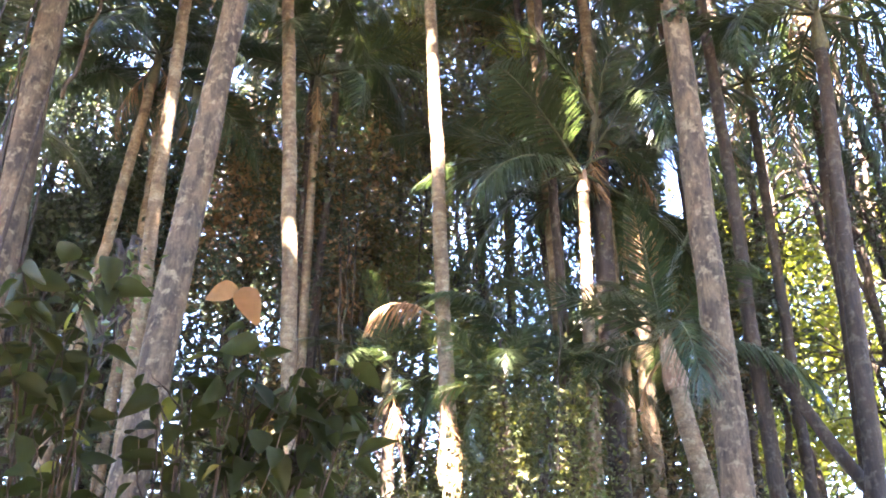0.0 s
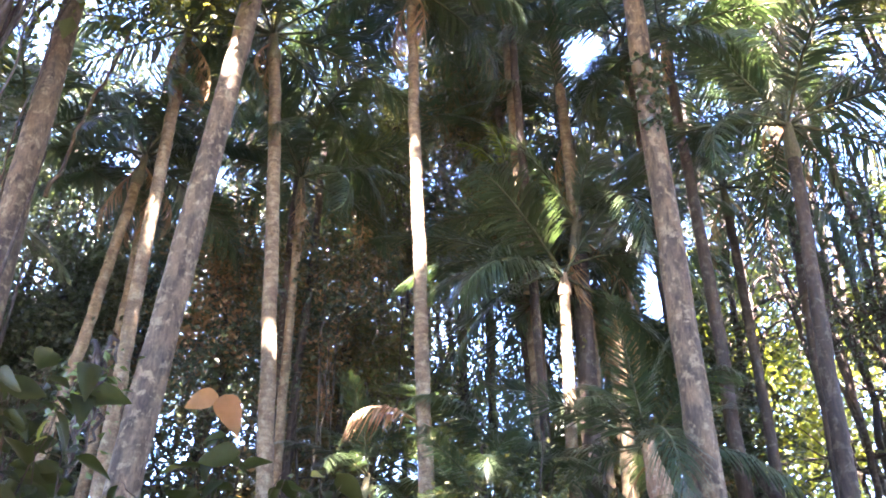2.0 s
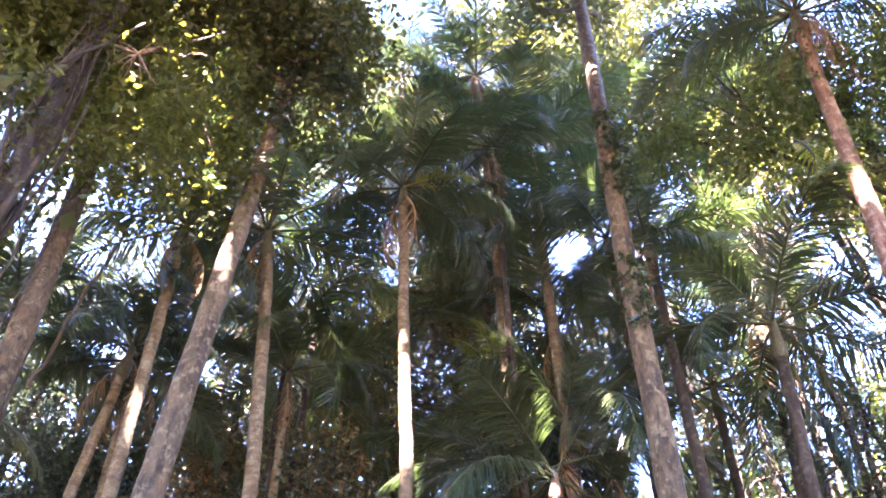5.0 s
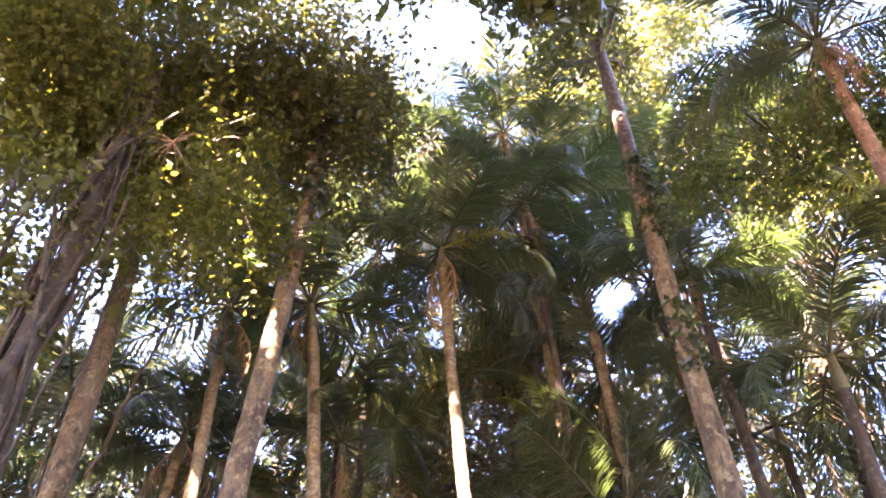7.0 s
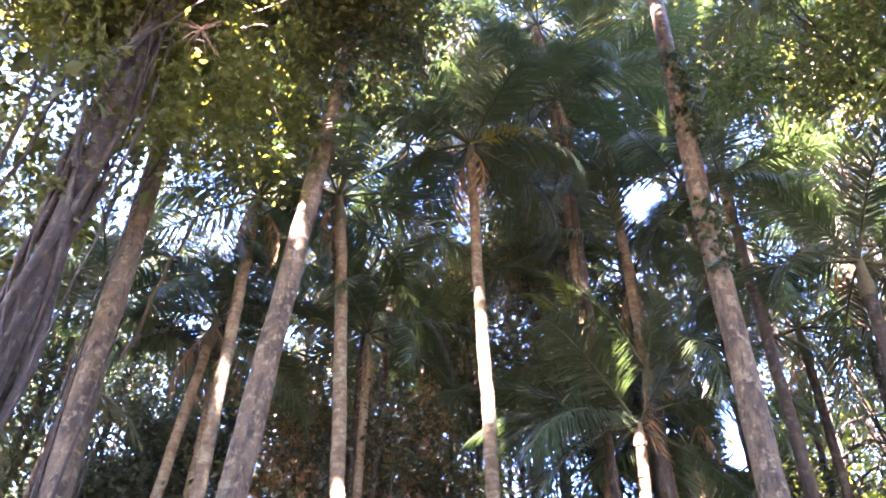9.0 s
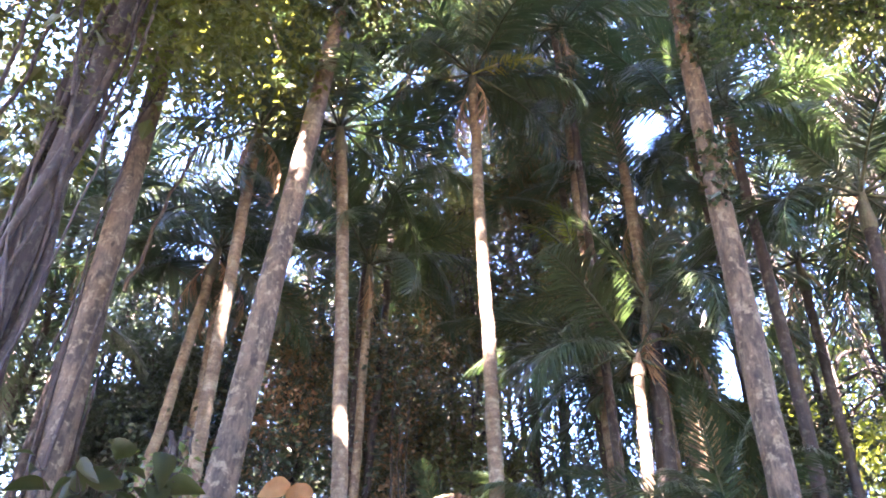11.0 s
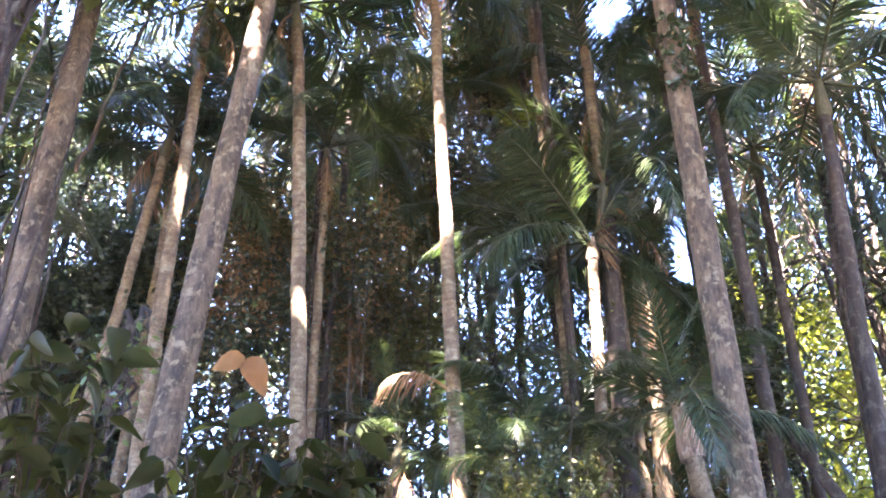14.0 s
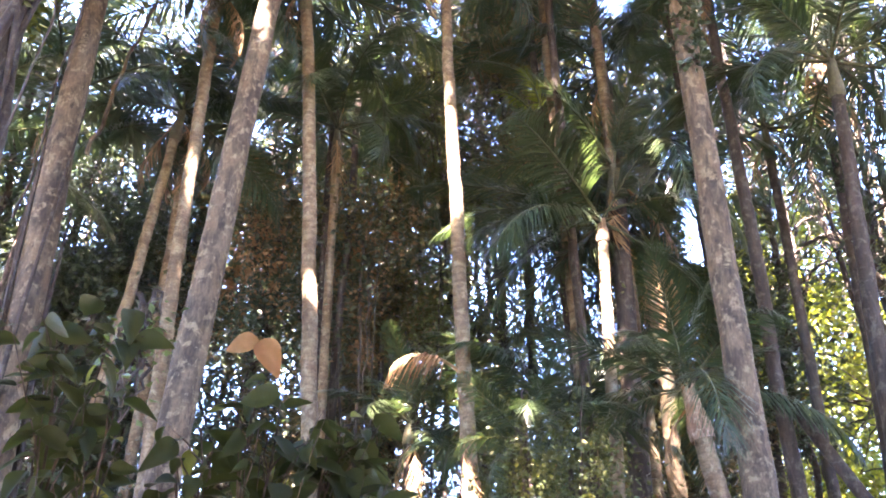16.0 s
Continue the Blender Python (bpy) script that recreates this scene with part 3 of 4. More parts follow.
palm("palm", (6.14, 9.19), (7.36, 8.2, 16.9), 0.17, 0.13, "leaning palm with a reddish trunk and brown hanging fronds", 21, 21, 1.05, dead=5, turn=10, barkmat=BARK_RED)
palm("palm", (-0.85, 15.98), (-0.98, 15.97, 7.0), 0.125, 0.11, "short palm with a brown trunk and arching green fronds", 22, 14, 0.75, dead=3, turn=100, shaft_len=0.5, barkmat=BARK_BROWN)
palm("palm", (6.75, 14.8), (7.65, 14.2, 14.5), 0.11, 0.09, "palm with dry orange sheaths under a feathery crown", 25, 17, 1.1, turn=60, dead=4, barkmat=BARK_BROWN)
palm("palm", (2.5, 15.6), (1.65, 13.9, 23.4), 0.15, 0.11, PALM, 26, 18, 1.05, turn=40)
palm("palm", (3.4, 15.2), (3.13, 14.67, 21.4), 0.15, 0.11, PALM, 27, 18, 1.05, turn=10)
palm("palm", (3.1, 15.6), (3.36, 15.3, 14.9), 0.13, 0.1, PALM, 28, 17, 0.95, turn=70)
palm("palm", (-5.9, 15.3), (-5.88, 14.88, 13.0), 0.12, 0.1, PALM, 29, 16, 0.95, turn=110)
palm("young_palm", (0.9, 12.1), (0.89, 11.97, 5.4), 0.09, 0.075, "young palm with dark arching fronds", 30, 13, 0.5, dead=1, turn=35, shaft_len=0.4, barkmat=BARK_BROWN)
palm("young_palm", (1.8, 15.0), (1.71, 14.9, 6.6), 0.1, 0.085, "young palm with dark arching fronds", 31, 16, 0.85, dead=1, turn=120, shaft_len=0.4, barkmat=BARK_BROWN)

SLIM = "slim palm with a dark brown trunk and feathery fronds"
palm("palm", (4.86, 13.13), (5.15, 13.0, 15.5), 0.14, 0.1, SLIM, 35, 16, 1.05, turn=25, barkmat=BARK_BROWN)
palm("palm", (6.04, 14.82), (6.42, 14.67, 12.6), 0.12, 0.09, "slim dark palm with dry sheaths under its crown", 36, 13, 1.05, dead=2, turn=95, barkmat=BARK_BROWN)
palm("palm", (5.53, 12.33), (6.65, 11.95, 11.9), 0.165, 0.11, "slim leaning palm with a knobbly dark brown trunk", 37, 13, 1.1, turn=150, low=-25, dead=0, barkmat=BARK_BROWN)

# a dry frond that arches out from the sunlit palm
DRY_ARCH = frond_mesh("dry_frond", 1.35, 120, 1.0, 19, 0.42, [DEAD], 48, 0.05, 38)
for ob in bpy.data.objects:
    if ob.name == "palm.001":
        piece("dry_frond", DRY_ARCH, ob, "dry tan frond", Matrix.Translation((-0.36, -0.08, 7.15)) @ pose(0, 0, 0, 0, 0, 186))
# the lowest fronds of the sunlit palm hang out to one side
for ob in bpy.data.objects:
    if ob.name == "palm.005":
        for head, dip, kk, me in ((188, 14, 0.95, GREEN[1]), (200, 40, 0.95, GREEN[0]), (330, 12, 0.95, GREEN[3])):
            piece("frond", me, ob, m=Matrix.Translation((0.39, -0.07, 11.0)) @ pose(0, 0, 0, 0, 0, head) @ pose(0, 0, 0, 0, dip, 0) @ Matrix.Scale(kk, 4))
# an ageing yellow frond low in one crown
for ob in bpy.data.objects:
    if ob.name == "palm.001":
        piece("yellow_frond", YELLOW_FROND, ob, "ageing yellow frond", Matrix.Translation((-0.66, -0.15, 17.6)) @ pose(0, 0, 0, 0, 0, -25) @ pose(0, 0, 0, 0, 4, 0) @ Matrix.Scale(0.75, 4))
# more palms behind the first ones, with the darker bark standing in for shade
for i, (bx, by, x, y, z, r, fr, k2) in enumerate(((2.6, 15.9, 1.7, 15.4, 17.6, 0.1, 17, 1.0), (2.35, 14.9, 1.9, 13.6, 19.4, 0.1, 17, 1.0), (-2.75, 16.6, -2.3, 16.3, 21.2, 0.1, 18, 1.15),
                                                  (-2.8, 15.95, -2.9, 15.7, 15.3, 0.1, 16, 1.0), (0.36, 15.1, -0.6, 14.9, 25.0, 0.1, 16, 1.05), (-8.3, 13.6, -7.9, 13.2, 12.4, 0.1, 15, 1.05), (-8.6, 11.6, -8.4, 11.2, 9.6, 0.09, 14, 0.9),
                                                  (4.85, 14.6, 4.6, 14.0, 16.5, 0.1, 16, 1.0))):
    palm("palm", (bx, by), (x, y, z), r, r * 0.8, PALM, 60 + i, fr, k2, turn=37 * i, dead=2, barkmat=BARK_BROWN)
tree("slender_tree", (8.8, 9.4), (8.6, 9.6, 17.0), 0.16, 0.09, [(7.4, 9.2, 15.8, 1.3, 1.3, 1.3), (8.8, 9.6, 17.5, 1.7, 1.6, 1.5), (7.0, 10.4, 17.8, 1.2, 1.2, 1.2), (9.2, 8.2, 15.4, 1.4, 1.4, 1.4), (10.2, 8.4, 14.0, 1.2, 1.2, 1.2), (6.0, 9.6, 18.2, 1.0, 1.0, 1.0), (5.4, 10.6, 16.8, 0.9, 0.9, 1.0), (6.3, 10.0, 15.4, 0.8, 0.8, 0.8), (8.2, 8.2, 13.6, 0.9, 0.9, 0.9), (6.5, 9.2, 20.2, 1.4, 1.3, 1.1), (8.2, 8.6, 19.8, 1.5, 1.4, 1.2)], 36000, 0.125, LEAF_GREEN, BARK_BROWN, "slim tree with a fine-leaved green crown", 8, fork=0.6)

# ---------------------------------------------------------------- forest behind and around
prng = np.random.default_rng(99)


def backdrop_tree(x, y, h, low, count, size, mat, seed, spread=2.6, label="leafy forest tree with a dense small-leaved crown"):
    rng = np.random.default_rng(seed)
    clumps = []
    for i in range(11):
        z = low + (h - low) * (i + rng.uniform(0.1, 0.9)) / 11
        a, q = rng.uniform(0, 6.28), rng.uniform(0.1, 1.0) * spread * 0.75
        r = spread * rng.uniform(0.4, 0.75)
        clumps.append((x + math.cos(a) * q, y + math.sin(a) * q, z, r, r, r * 0.75))
    return tree("forest_tree", (x, y), (x + rng.normal() * 0.4, y, h * 0.95), 0.1, 0.05, clumps, count, size, mat, BARK_BROWN, label, seed, sides=9, twig=0.35, wander=0.06)


k = 200
for x, y, h, low, mat in ((-2.2, 18.2, 14.5, 3.5, LEAF_DARK), (-4.4, 17.6, 13.0, 3.5, LEAF_DARK), (-0.8, 19.2, 15.5, 6.0, LEAF_DARK), (-3.4, 20.5, 18.0, 8.0, LEAF_DARK), (0.6, 21.0, 18.5, 11.5, LEAF_DARK)):
    backdrop_tree(x, y, h, low, 16000, 0.14, mat, k, 2.7, "dense dark forest tree hung with creepers")
    k += 1
for x, y, h, low, mat in ((8.0, 22.5, 15.5, 1.5, LEAF_BRIGHT), (11.0, 21.0, 15.5, 1.5, LEAF_BRIGHT), (13.8, 22.5, 17.0, 2.0, LEAF_BRIGHT), (10.0, 25.5, 18.0, 1.5, LEAF_BRIGHT), (17.0, 21.0, 18.0, 2.0, LEAF_BRIGHT)):
    backdrop_tree(x, y, h, low, 27000, 0.185, mat, k, 3.0, "sunlit yellow-green bushy tree")
    k += 1
for ring, dist, step, hmin, hmax, low in ((0, 18.5, 13, 13, 19, 3), (1, 23.0, 9.5, 19, 27, 3), (2, 29.0, 8.5, 25, 36, 4), (3, 36.0, 8.5, 30, 42, 6)):
    a = -52.0 + ring * 3
    while a < 54:
        d, b = dist + prng.uniform(-1.5, 2.0), a + prng.uniform(-2.5, 2.5)
        x, y = -d * math.sin(radians(b)), d * math.cos(radians(b))
        if ring < 1 and -35 < b < -14:
            a += step
            continue
        foot = 11.0 if ring == 1 and -37 < b < -12 else low
        mat = (LEAF_DEEP if ring == 1 else LEAF_BRIGHT) if b < -20 and ring < 2 and prng.random() < 0.5 else (LEAF_DEEP if b > 10 else LEAF_DARK if prng.random() < 0.35 else LEAF)
        backdrop_tree(x, y, prng.uniform(hmin, hmax), foot, (15000, 12000, 7000, 5000)[ring], (0.135, 0.16, 0.24, 0.35)[ring], mat, k, 2.8 + 0.5 * ring)
        k += 1
        a += step

# leafy trees behind the slim palms
for x, y, h, low in ((7.0, 18.0, 15, 7.5), (9.6, 17.4, 17, 7.5), (12.6, 17.0, 18, 7), (5.0, 18.8, 17, 8), (14.5, 14.0, 17, 6), (8.4, 19.6, 22, 12), (11.5, 19.0, 23, 12), (11.0, 16.0, 14.5, 8.0), (13.5, 15.5, 14, 6.5)):
    backdrop_tree(x, y, h, low, 15000, 0.15, LEAF_DEEP if x < 9 else LEAF, k, 2.4)
    k += 1
# fine-leaved trees between the palm trunks
for x, y, h, low in ((0.7, 17.4, 13.5, 5.0), (2.4, 17.6, 12.5, 5.0), (4.2, 17.2, 12.0, 4.5), (-0.6, 18.2, 20.5, 14.0), (-1.9, 18.8, 21.0, 15.0)):
    backdrop_tree(x, y, h, low, 16000, 0.105, LEAF, k, 2.0)
    k += 1
# leafy trees that close the side of the stand
for x, y, h, low in ((-10.6, 15.4, 18, 4), (-8.8, 17.2, 17, 3), (-12.2, 12.6, 17, 3), (-7.0, 16.8, 10.5, 2)):
    backdrop_tree(x, y, h, low, 16000, 0.145, LEAF_DEEP, k, 2.6)
    k += 1
# dark bushes low between the trunks
for x, y, cl in ((1.25, 11.7, [(0.75, 11.6, 4.5, 0.5, 0.5, 1.0), (1.45, 11.7, 5.2, 0.6, 0.5, 0.8), (1.8, 12.0, 3.9, 0.6, 0.6, 0.9), (1.1, 11.6, 3.2, 0.8, 0.6, 1.0), (0.9, 11.8, 5.8, 0.4, 0.4, 0.45)]),
                 (-1.3, 12.2, [(-1.25, 12.2, 4.2, 0.55, 0.5, 0.8), (-0.9, 12.3, 3.4, 0.6, 0.5, 0.9), (-1.6, 12.1, 3.3, 0.5, 0.5, 0.9)]),
                 (-3.0, 11.2, [(-3.0, 11.3, 3.6, 0.6, 0.5, 0.9), (-2.3, 11.6, 3.2, 0.6, 0.5, 0.9)])):
    tree("dark_bush", (x, y), (x, y, 4.2), 0.05, 0.02, cl, 1700 * len(cl), 0.085, LEAF, BARK_BROWN, "dark green bush with small leaves among the palms", k, sides=7, twig=0.32, fork=0.3)
    k += 1
# tall crowns between the palms and the far forest
for x, y, h, low in ((9.0, 15.0, 28, 19), (12.0, 12.5, 26, 16), (13.5, 8.5, 25, 13), (-9.0, 14.0, 26, 15), (-12.0, 10.0, 24, 10), (6.0, 19.0, 32, 17), (2.0, 20.0, 33, 19), (-4.5, 18.5, 31, 17), (-7.5, 19.5, 30, 16), (10.5, 19.0, 33, 21), (-10.5, 6.5, 20, 11)):
    backdrop_tree(x, y, h, low, 10500, 0.175, LEAF, k, 3.0)
    k += 1

# dense crowns close behind the middle palms
for x, y, h, low in ((1.6, 18.6, 24, 13), (3.4, 18.2, 25, 13.5), (0.9, 17.4, 26, 17)):
    backdrop_tree(x, y, h, low, 13000, 0.15, LEAF_DARK, k, 2.3, "dense dark forest tree behind the palms")
    k += 1

# the tallest crowns close the view upward
for x, y, h, low in ((0.8, 21.0, 42, 33), (4.0, 20.0, 40, 31), (7.5, 18.0, 37, 25), (11.5, 15.5, 33, 22), (-5.5, 20.0, 40, 31), (9.5, 17.0, 38, 22), (6.2, 17.5, 40, 24), (-2.2, 20.5, 42, 32)):
    backdrop_tree(x, y, h, low, 11000, 0.24, LEAF, k, 2.9, "very tall forest tree with a fine-leaved crown")
    k += 1
tree("forest_tree", (10.3, 12.6), (10.3, 12.6, 18.0), 0.12, 0.06, [(9.6, 12.2, 17.4, 1.2, 1.0, 1.3), (10.4, 12.6, 18.8, 1.2, 1.0, 1.2), (8.8, 12.2, 18.8, 1.1, 1.0, 1.0), (10.6, 12.0, 16.2, 1.0, 1.0, 1.0)], 9000, 0.15, LEAF, BARK_BROWN, "dark leafy tree behind a leaning palm", 990, sides=9, twig=0.35, limbs=False, whole=True)

# dark crowns that fill both sides behind the slim palms
for i, (x, y, h, low) in enumerate(((9.9, 16.5, 24.1, 19.7), (8.7, 14.5, 13.9, 9.5), (8.8, 16.5, 15.9, 11.5), (10.0, 15.5, 17.4, 13.1))):
    backdrop_tree(x, y, h, low, 12000, 0.14, LEAF_DEEP, 960 + i, 1.9)
for i, (x, y, h, low) in enumerate(((-8.6, 16.5, 14.3, 9.5), (-7.0, 16.5, 12.2, 7.4), (-6.3, 17.5, 14.3, 9.5), (-7.8, 15.5, 10.7, 5.9))):
    backdrop_tree(x, y, h, low, 11000, 0.12, LEAF_DEEP, 970 + i, 1.8)
for i, (x, y, h, low) in enumerate(((11.3, 14.0, 21.9, 17.5), (8.4, 17.5, 21.7, 17.3), (10.1, 13.0, 22.9, 18.5))):
    backdrop_tree(x, y, h, low, 11000, 0.14, LEAF_DEEP, 980 + i, 1.8)

# unseen crowns added overhead and behind the path to block the sun
for x, y, h in ((-7.5, 1.0, 20), (7.5, 2.0, 21), (-4.5, -6.0, 22), (4.0, -7.5, 21), (-12, -5, 22), (11.5, -5, 22), (-0.5, -13.5, 22), (-9, -14, 23), (8, -15, 22), (-14, 5, 19), (14.5, 0.5, 19), (-18, -9, 22), (17, -2, 21), (-5.2, 3.2, 22), (4.4, 2.0, 23), (12.5, 3.0, 22), (-13.0, 6.5, 21), (0.0, -2.5, 23), (5.6, 2.2, 24), (8.5, 1.5, 24), (3.3, -0.4, 31), (5.2, -0.9, 32), (7.9, 0.0, 31), (5.0, 0.3, 27.5), (7.4, 0.6, 28), (4.0, -1.0, 46), (7.5, -1.0, 47), (11.0, -1.0, 45), (-6.5, 1.0, 25.5), (-9.5, 1.0, 25),
                (-7.0, -2.0, 30), (-3.5, -1.0, 31), (0.0, -1.5, 30), (2.5, -3.5, 34), (-1.5, -4.5, 35), (-5.5, -5.0, 35), (-9.0, -4.0, 33), (6.0, -4.5, 36), (9.5, -3.5, 34), (12.5, -2.5, 33), (0.5, -8.0, 40), (-4.5, -9.0, 41), (5.0, -8.5, 41), (9.5, -8.0, 40)):
    rng = np.random.default_rng(k)
    cl = [(x + rng.normal() * 2.6, min(y + rng.normal() * 2.6, 2.6), h + rng.normal() * 1.5, 3.4, 3.4, 1.5) for _ in range(9)]
    tree("forest_tree", (x, y), (x + rng.normal() * 0.3, y, h), 0.28, 0.12, cl, 4600, 0.5, LEAF, BARK_GREY, "tall tree added out of view, its crown shading the palms", k, sides=10, twig=0.5)
    k += 1

# unseen crowns added beside the path, leaning over it to shade the palms
for x, y, tx, ty, h in ((-5.0, 1.2, -2.4, 5.0, 24), (5.6, 0.8, 2.6, 5.2, 25), (10.5, 0.0, 7.6, 3.2, 24), (-9.5, 1.5, -8.5, 4.2, 22)):
    rng = np.random.default_rng(k)
    cl = [(tx + rng.normal() * 2.4, ty + 1.2 + rng.normal() * 1.2, h + 1.5 + rng.normal() * 1.0, 2.6, 2.0, 1.2) for _ in range(8)]
    # extra clumps set on the sun's path to keep the palm fronds shaded
    if x == 5.6:
        cl += [(1.75, 6.3, 21.6, 1.5, 1.1, 0.7), (2.7, 6.2, 21.8, 1.3, 1.0, 0.7), (1.0, 6.2, 21.8, 1.0, 0.9, 0.6), (1.5, 7.0, 26.2, 1.8, 1.2, 0.8), (3.0, 6.9, 26.4, 1.6, 1.2, 0.8), (0.3, 6.9, 26.4, 1.2, 1.0, 0.8)]
    tree("forest_tree", (x, y), (tx, ty, h), 0.28, 0.12, cl, (1500 if x > 9 else 950) * len(cl), 0.4, LEAF, BARK_GREY, "tall tree added out of view, its crown shading the palms", k, sides=10, twig=0.5, fork=0.9)
    k += 1

# an added ring of unseen trees behind the path holds back low skylight
for i in range(13):
    a, d = radians(62 + i * 19.7), 17 + 5 * (i % 2)
    x, y = -d * math.sin(a), d * math.cos(a)
    rng = np.random.default_rng(k)
    cl = [(x + rng.normal() * 2.5, y + rng.normal() * 2.5, 2.0 + 2.1 * j, 2.6, 2.6, 1.8) for j in range(9)]
    tree("forest_tree", (x, y), (x, y, 20), 0.22, 0.09, cl, 3000, 0.38, LEAF, BARK_BROWN, "leafy forest tree with a dense small-leaved crown", k, sides=9, twig=0.5)
    k += 1

# ---------------------------------------------------------------- shrub beside the path
def leaf_blade(name, length, width, curl, fold, mat, seed):
    """An ovate leaf along +x with a drip tip, folded on its midrib and curled down."""
    rng = np.random.default_rng(seed)
    t = np.linspace(0, 1, 9)
    half = width / 2 * np.sin(np.pi * t ** 0.75) ** 0.8 * (1 - 0.25 * t)
    half[0], half[-1] = 0.004, 0.001
    v = []
    for i, (a, w) in enumerate(zip(t, half)):
        x, z = length * a, -curl * length * a * a
        for q in (-1, -0.5, 0, 0.5, 1):
            v.append((x + 0.01 * rng.normal() * length * abs(q), q * w, z + fold * w * abs(q) ** 1.3 + 0.012 * length * math.sin(9 * a + q * 2) * abs(q)))
    f = [(i * 5 + j, i * 5 + j + 1, i * 5 + j + 6, i * 5 + j + 5) for i in range(8) for j in range(4)]
    return quads(name, v, f, [mat])


LEAVES = [leaf_blade("leaf", 0.14, 0.082, c, f, LEAF_SHRUB, i) for i, (c, f) in enumerate(((0.15, 0.35), (0.3, 0.5), (0.05, 0.2), (0.45, 0.4)))]
YELLOWED = leaf_blade("leaf", 0.12, 0.055, 0.25, 0.5, LEAF_YELLOW, 9)
DRIED = leaf_blade("leaf", 0.125, 0.085, 0.35, 0.3, LEAF_DRY, 10)
STEM = bark("shrub_stem", (0.09, 0.065, 0.04), (0.04, 0.03, 0.02), (0.12, 0.1, 0.07), patch=12.0, stretch=0.3)


def shrub(base, clumps, label, seed, step=0.062, dried=()):
    """A straggling shrub: stems from the ground, twigs through each clump and leaves set along the twigs."""
    rng = np.random.default_rng(seed)
    at = np.array([base[0], base[1], 0.0])
    root = thing("shrub", at, label, "shrub", "shrubs by the path")
    spots = []
    for cx, cy, cz, r, twigs in clumps:
        stem = bend((base[0], base[1], -0.1), (cx, cy, cz), 0.12, 16, 0.012, rng)
        v, f = tube(stem, np.linspace(0.01, 0.003, 16), 7, 0.06, rng)
        piece("stem", quads("stem", v - at, f, [STEM]), root)
        for _ in range(twigs):
            d = rng.normal(size=3)
            d *= r / np.linalg.norm(d) * rng.uniform(0.6, 1.1)
            d[2] *= 0.5
            line = bend(stem[rng.integers(10, 15)], np.array([cx, cy, cz]) + d, 0.03, 9, 0.006, rng)
            v, f = tube(line, np.linspace(0.004, 0.0015, 9), 5)
            piece("twig", quads("twig", v - at, f, [STEM]), root)
            run = np.linalg.norm(line[-1] - line[0])
            for q in np.arange(0.35, 1.02, step / max(run, 0.1)):
                spots.append((line[min(8, int(q * 8))] + rng.normal(size=3) * 0.01, d))
    for i, (p, d) in enumerate(spots):
        head = math.degrees(math.atan2(d[1], d[0])) + (70 if i % 2 else -70) + rng.normal() * 25
        m = Matrix.Translation(Vector(p - at)) @ pose(0, 0, 0, 0, 0, head) @ pose(0, 0, 0, rng.normal() * 30, rng.uniform(-25, 55), 0) @ Matrix.Scale(rng.uniform(0.5, 1.15), 4)
        u = rng.random()
        piece("leaf", YELLOWED if u < 0.05 else LEAVES[int(rng.integers(0, 4))], root, m=m)
    for x, y, z, head, dip, roll, k3 in dried:
        piece("leaf", DRIED, root, "dry tan leaf", Matrix.Translation(Vector(np.array([x, y, z]) - at)) @ pose(0, 0, 0, 0, 0, head) @ pose(0, 0, 0, roll, dip, 0) @ Matrix.Scale(k3, 4))
    return root


shrub((-0.75, 2.75), [(-0.62, 2.86, 2.6, 0.2, 13), (-0.44, 2.94, 2.62, 0.17, 10), (-0.86, 2.78, 2.58, 0.16, 5), (-0.3, 3.05, 2.62, 0.12, 4), (-0.7, 2.8, 2.74, 0.1, 3), (-0.92, 2.8, 2.42, 0.1, 2)], "broad-leaved green shrub with two dry tan leaves", 301,
      dried=((-0.705, 2.78, 2.9, 190, 20, 48, 0.95), (-0.69, 2.78, 2.9, -25, 60, 62, 1.2)))
shrub((-1.25, 2.7), [(-1.3, 2.62, 2.85, 0.26, 11), (-1.16, 2.72, 2.66, 0.18, 5), (-1.3, 2.8, 2.55, 0.2, 4)], "leafy green shrub with some yellowing leaves", 302)
shrub((-1.05, 2.85), [(-1.15, 2.66, 2.3, 0.24, 5), (-0.85, 2.88, 2.34, 0.24, 4), (-1.4, 2.9, 2.3, 0.24, 5)], "straggling shrub with bare brown twigs", 303, step=0.3)


# ---------------------------------------------------------------- vines and hanging roots
def vine(points, r, label, name="vine", wander=0.03, seed=0, mat=None):
    rng = np.random.default_rng(seed)
    p = np.concatenate([bend(a, b, 0, 14, wander, rng)[(0 if i == 0 else 1):] for i, (a, b) in enumerate(zip(points[:-1], points[1:]))])
    v, f = tube(p, np.full(len(p), r) * np.linspace(1.1, 0.75, len(p)), 7, 0.08, rng)
    ob = piece(name, quads(name, v - p[0], f, [mat or VINE]))
    ob.location = p[0]
    return tagged(ob, label, "vine", "vines")


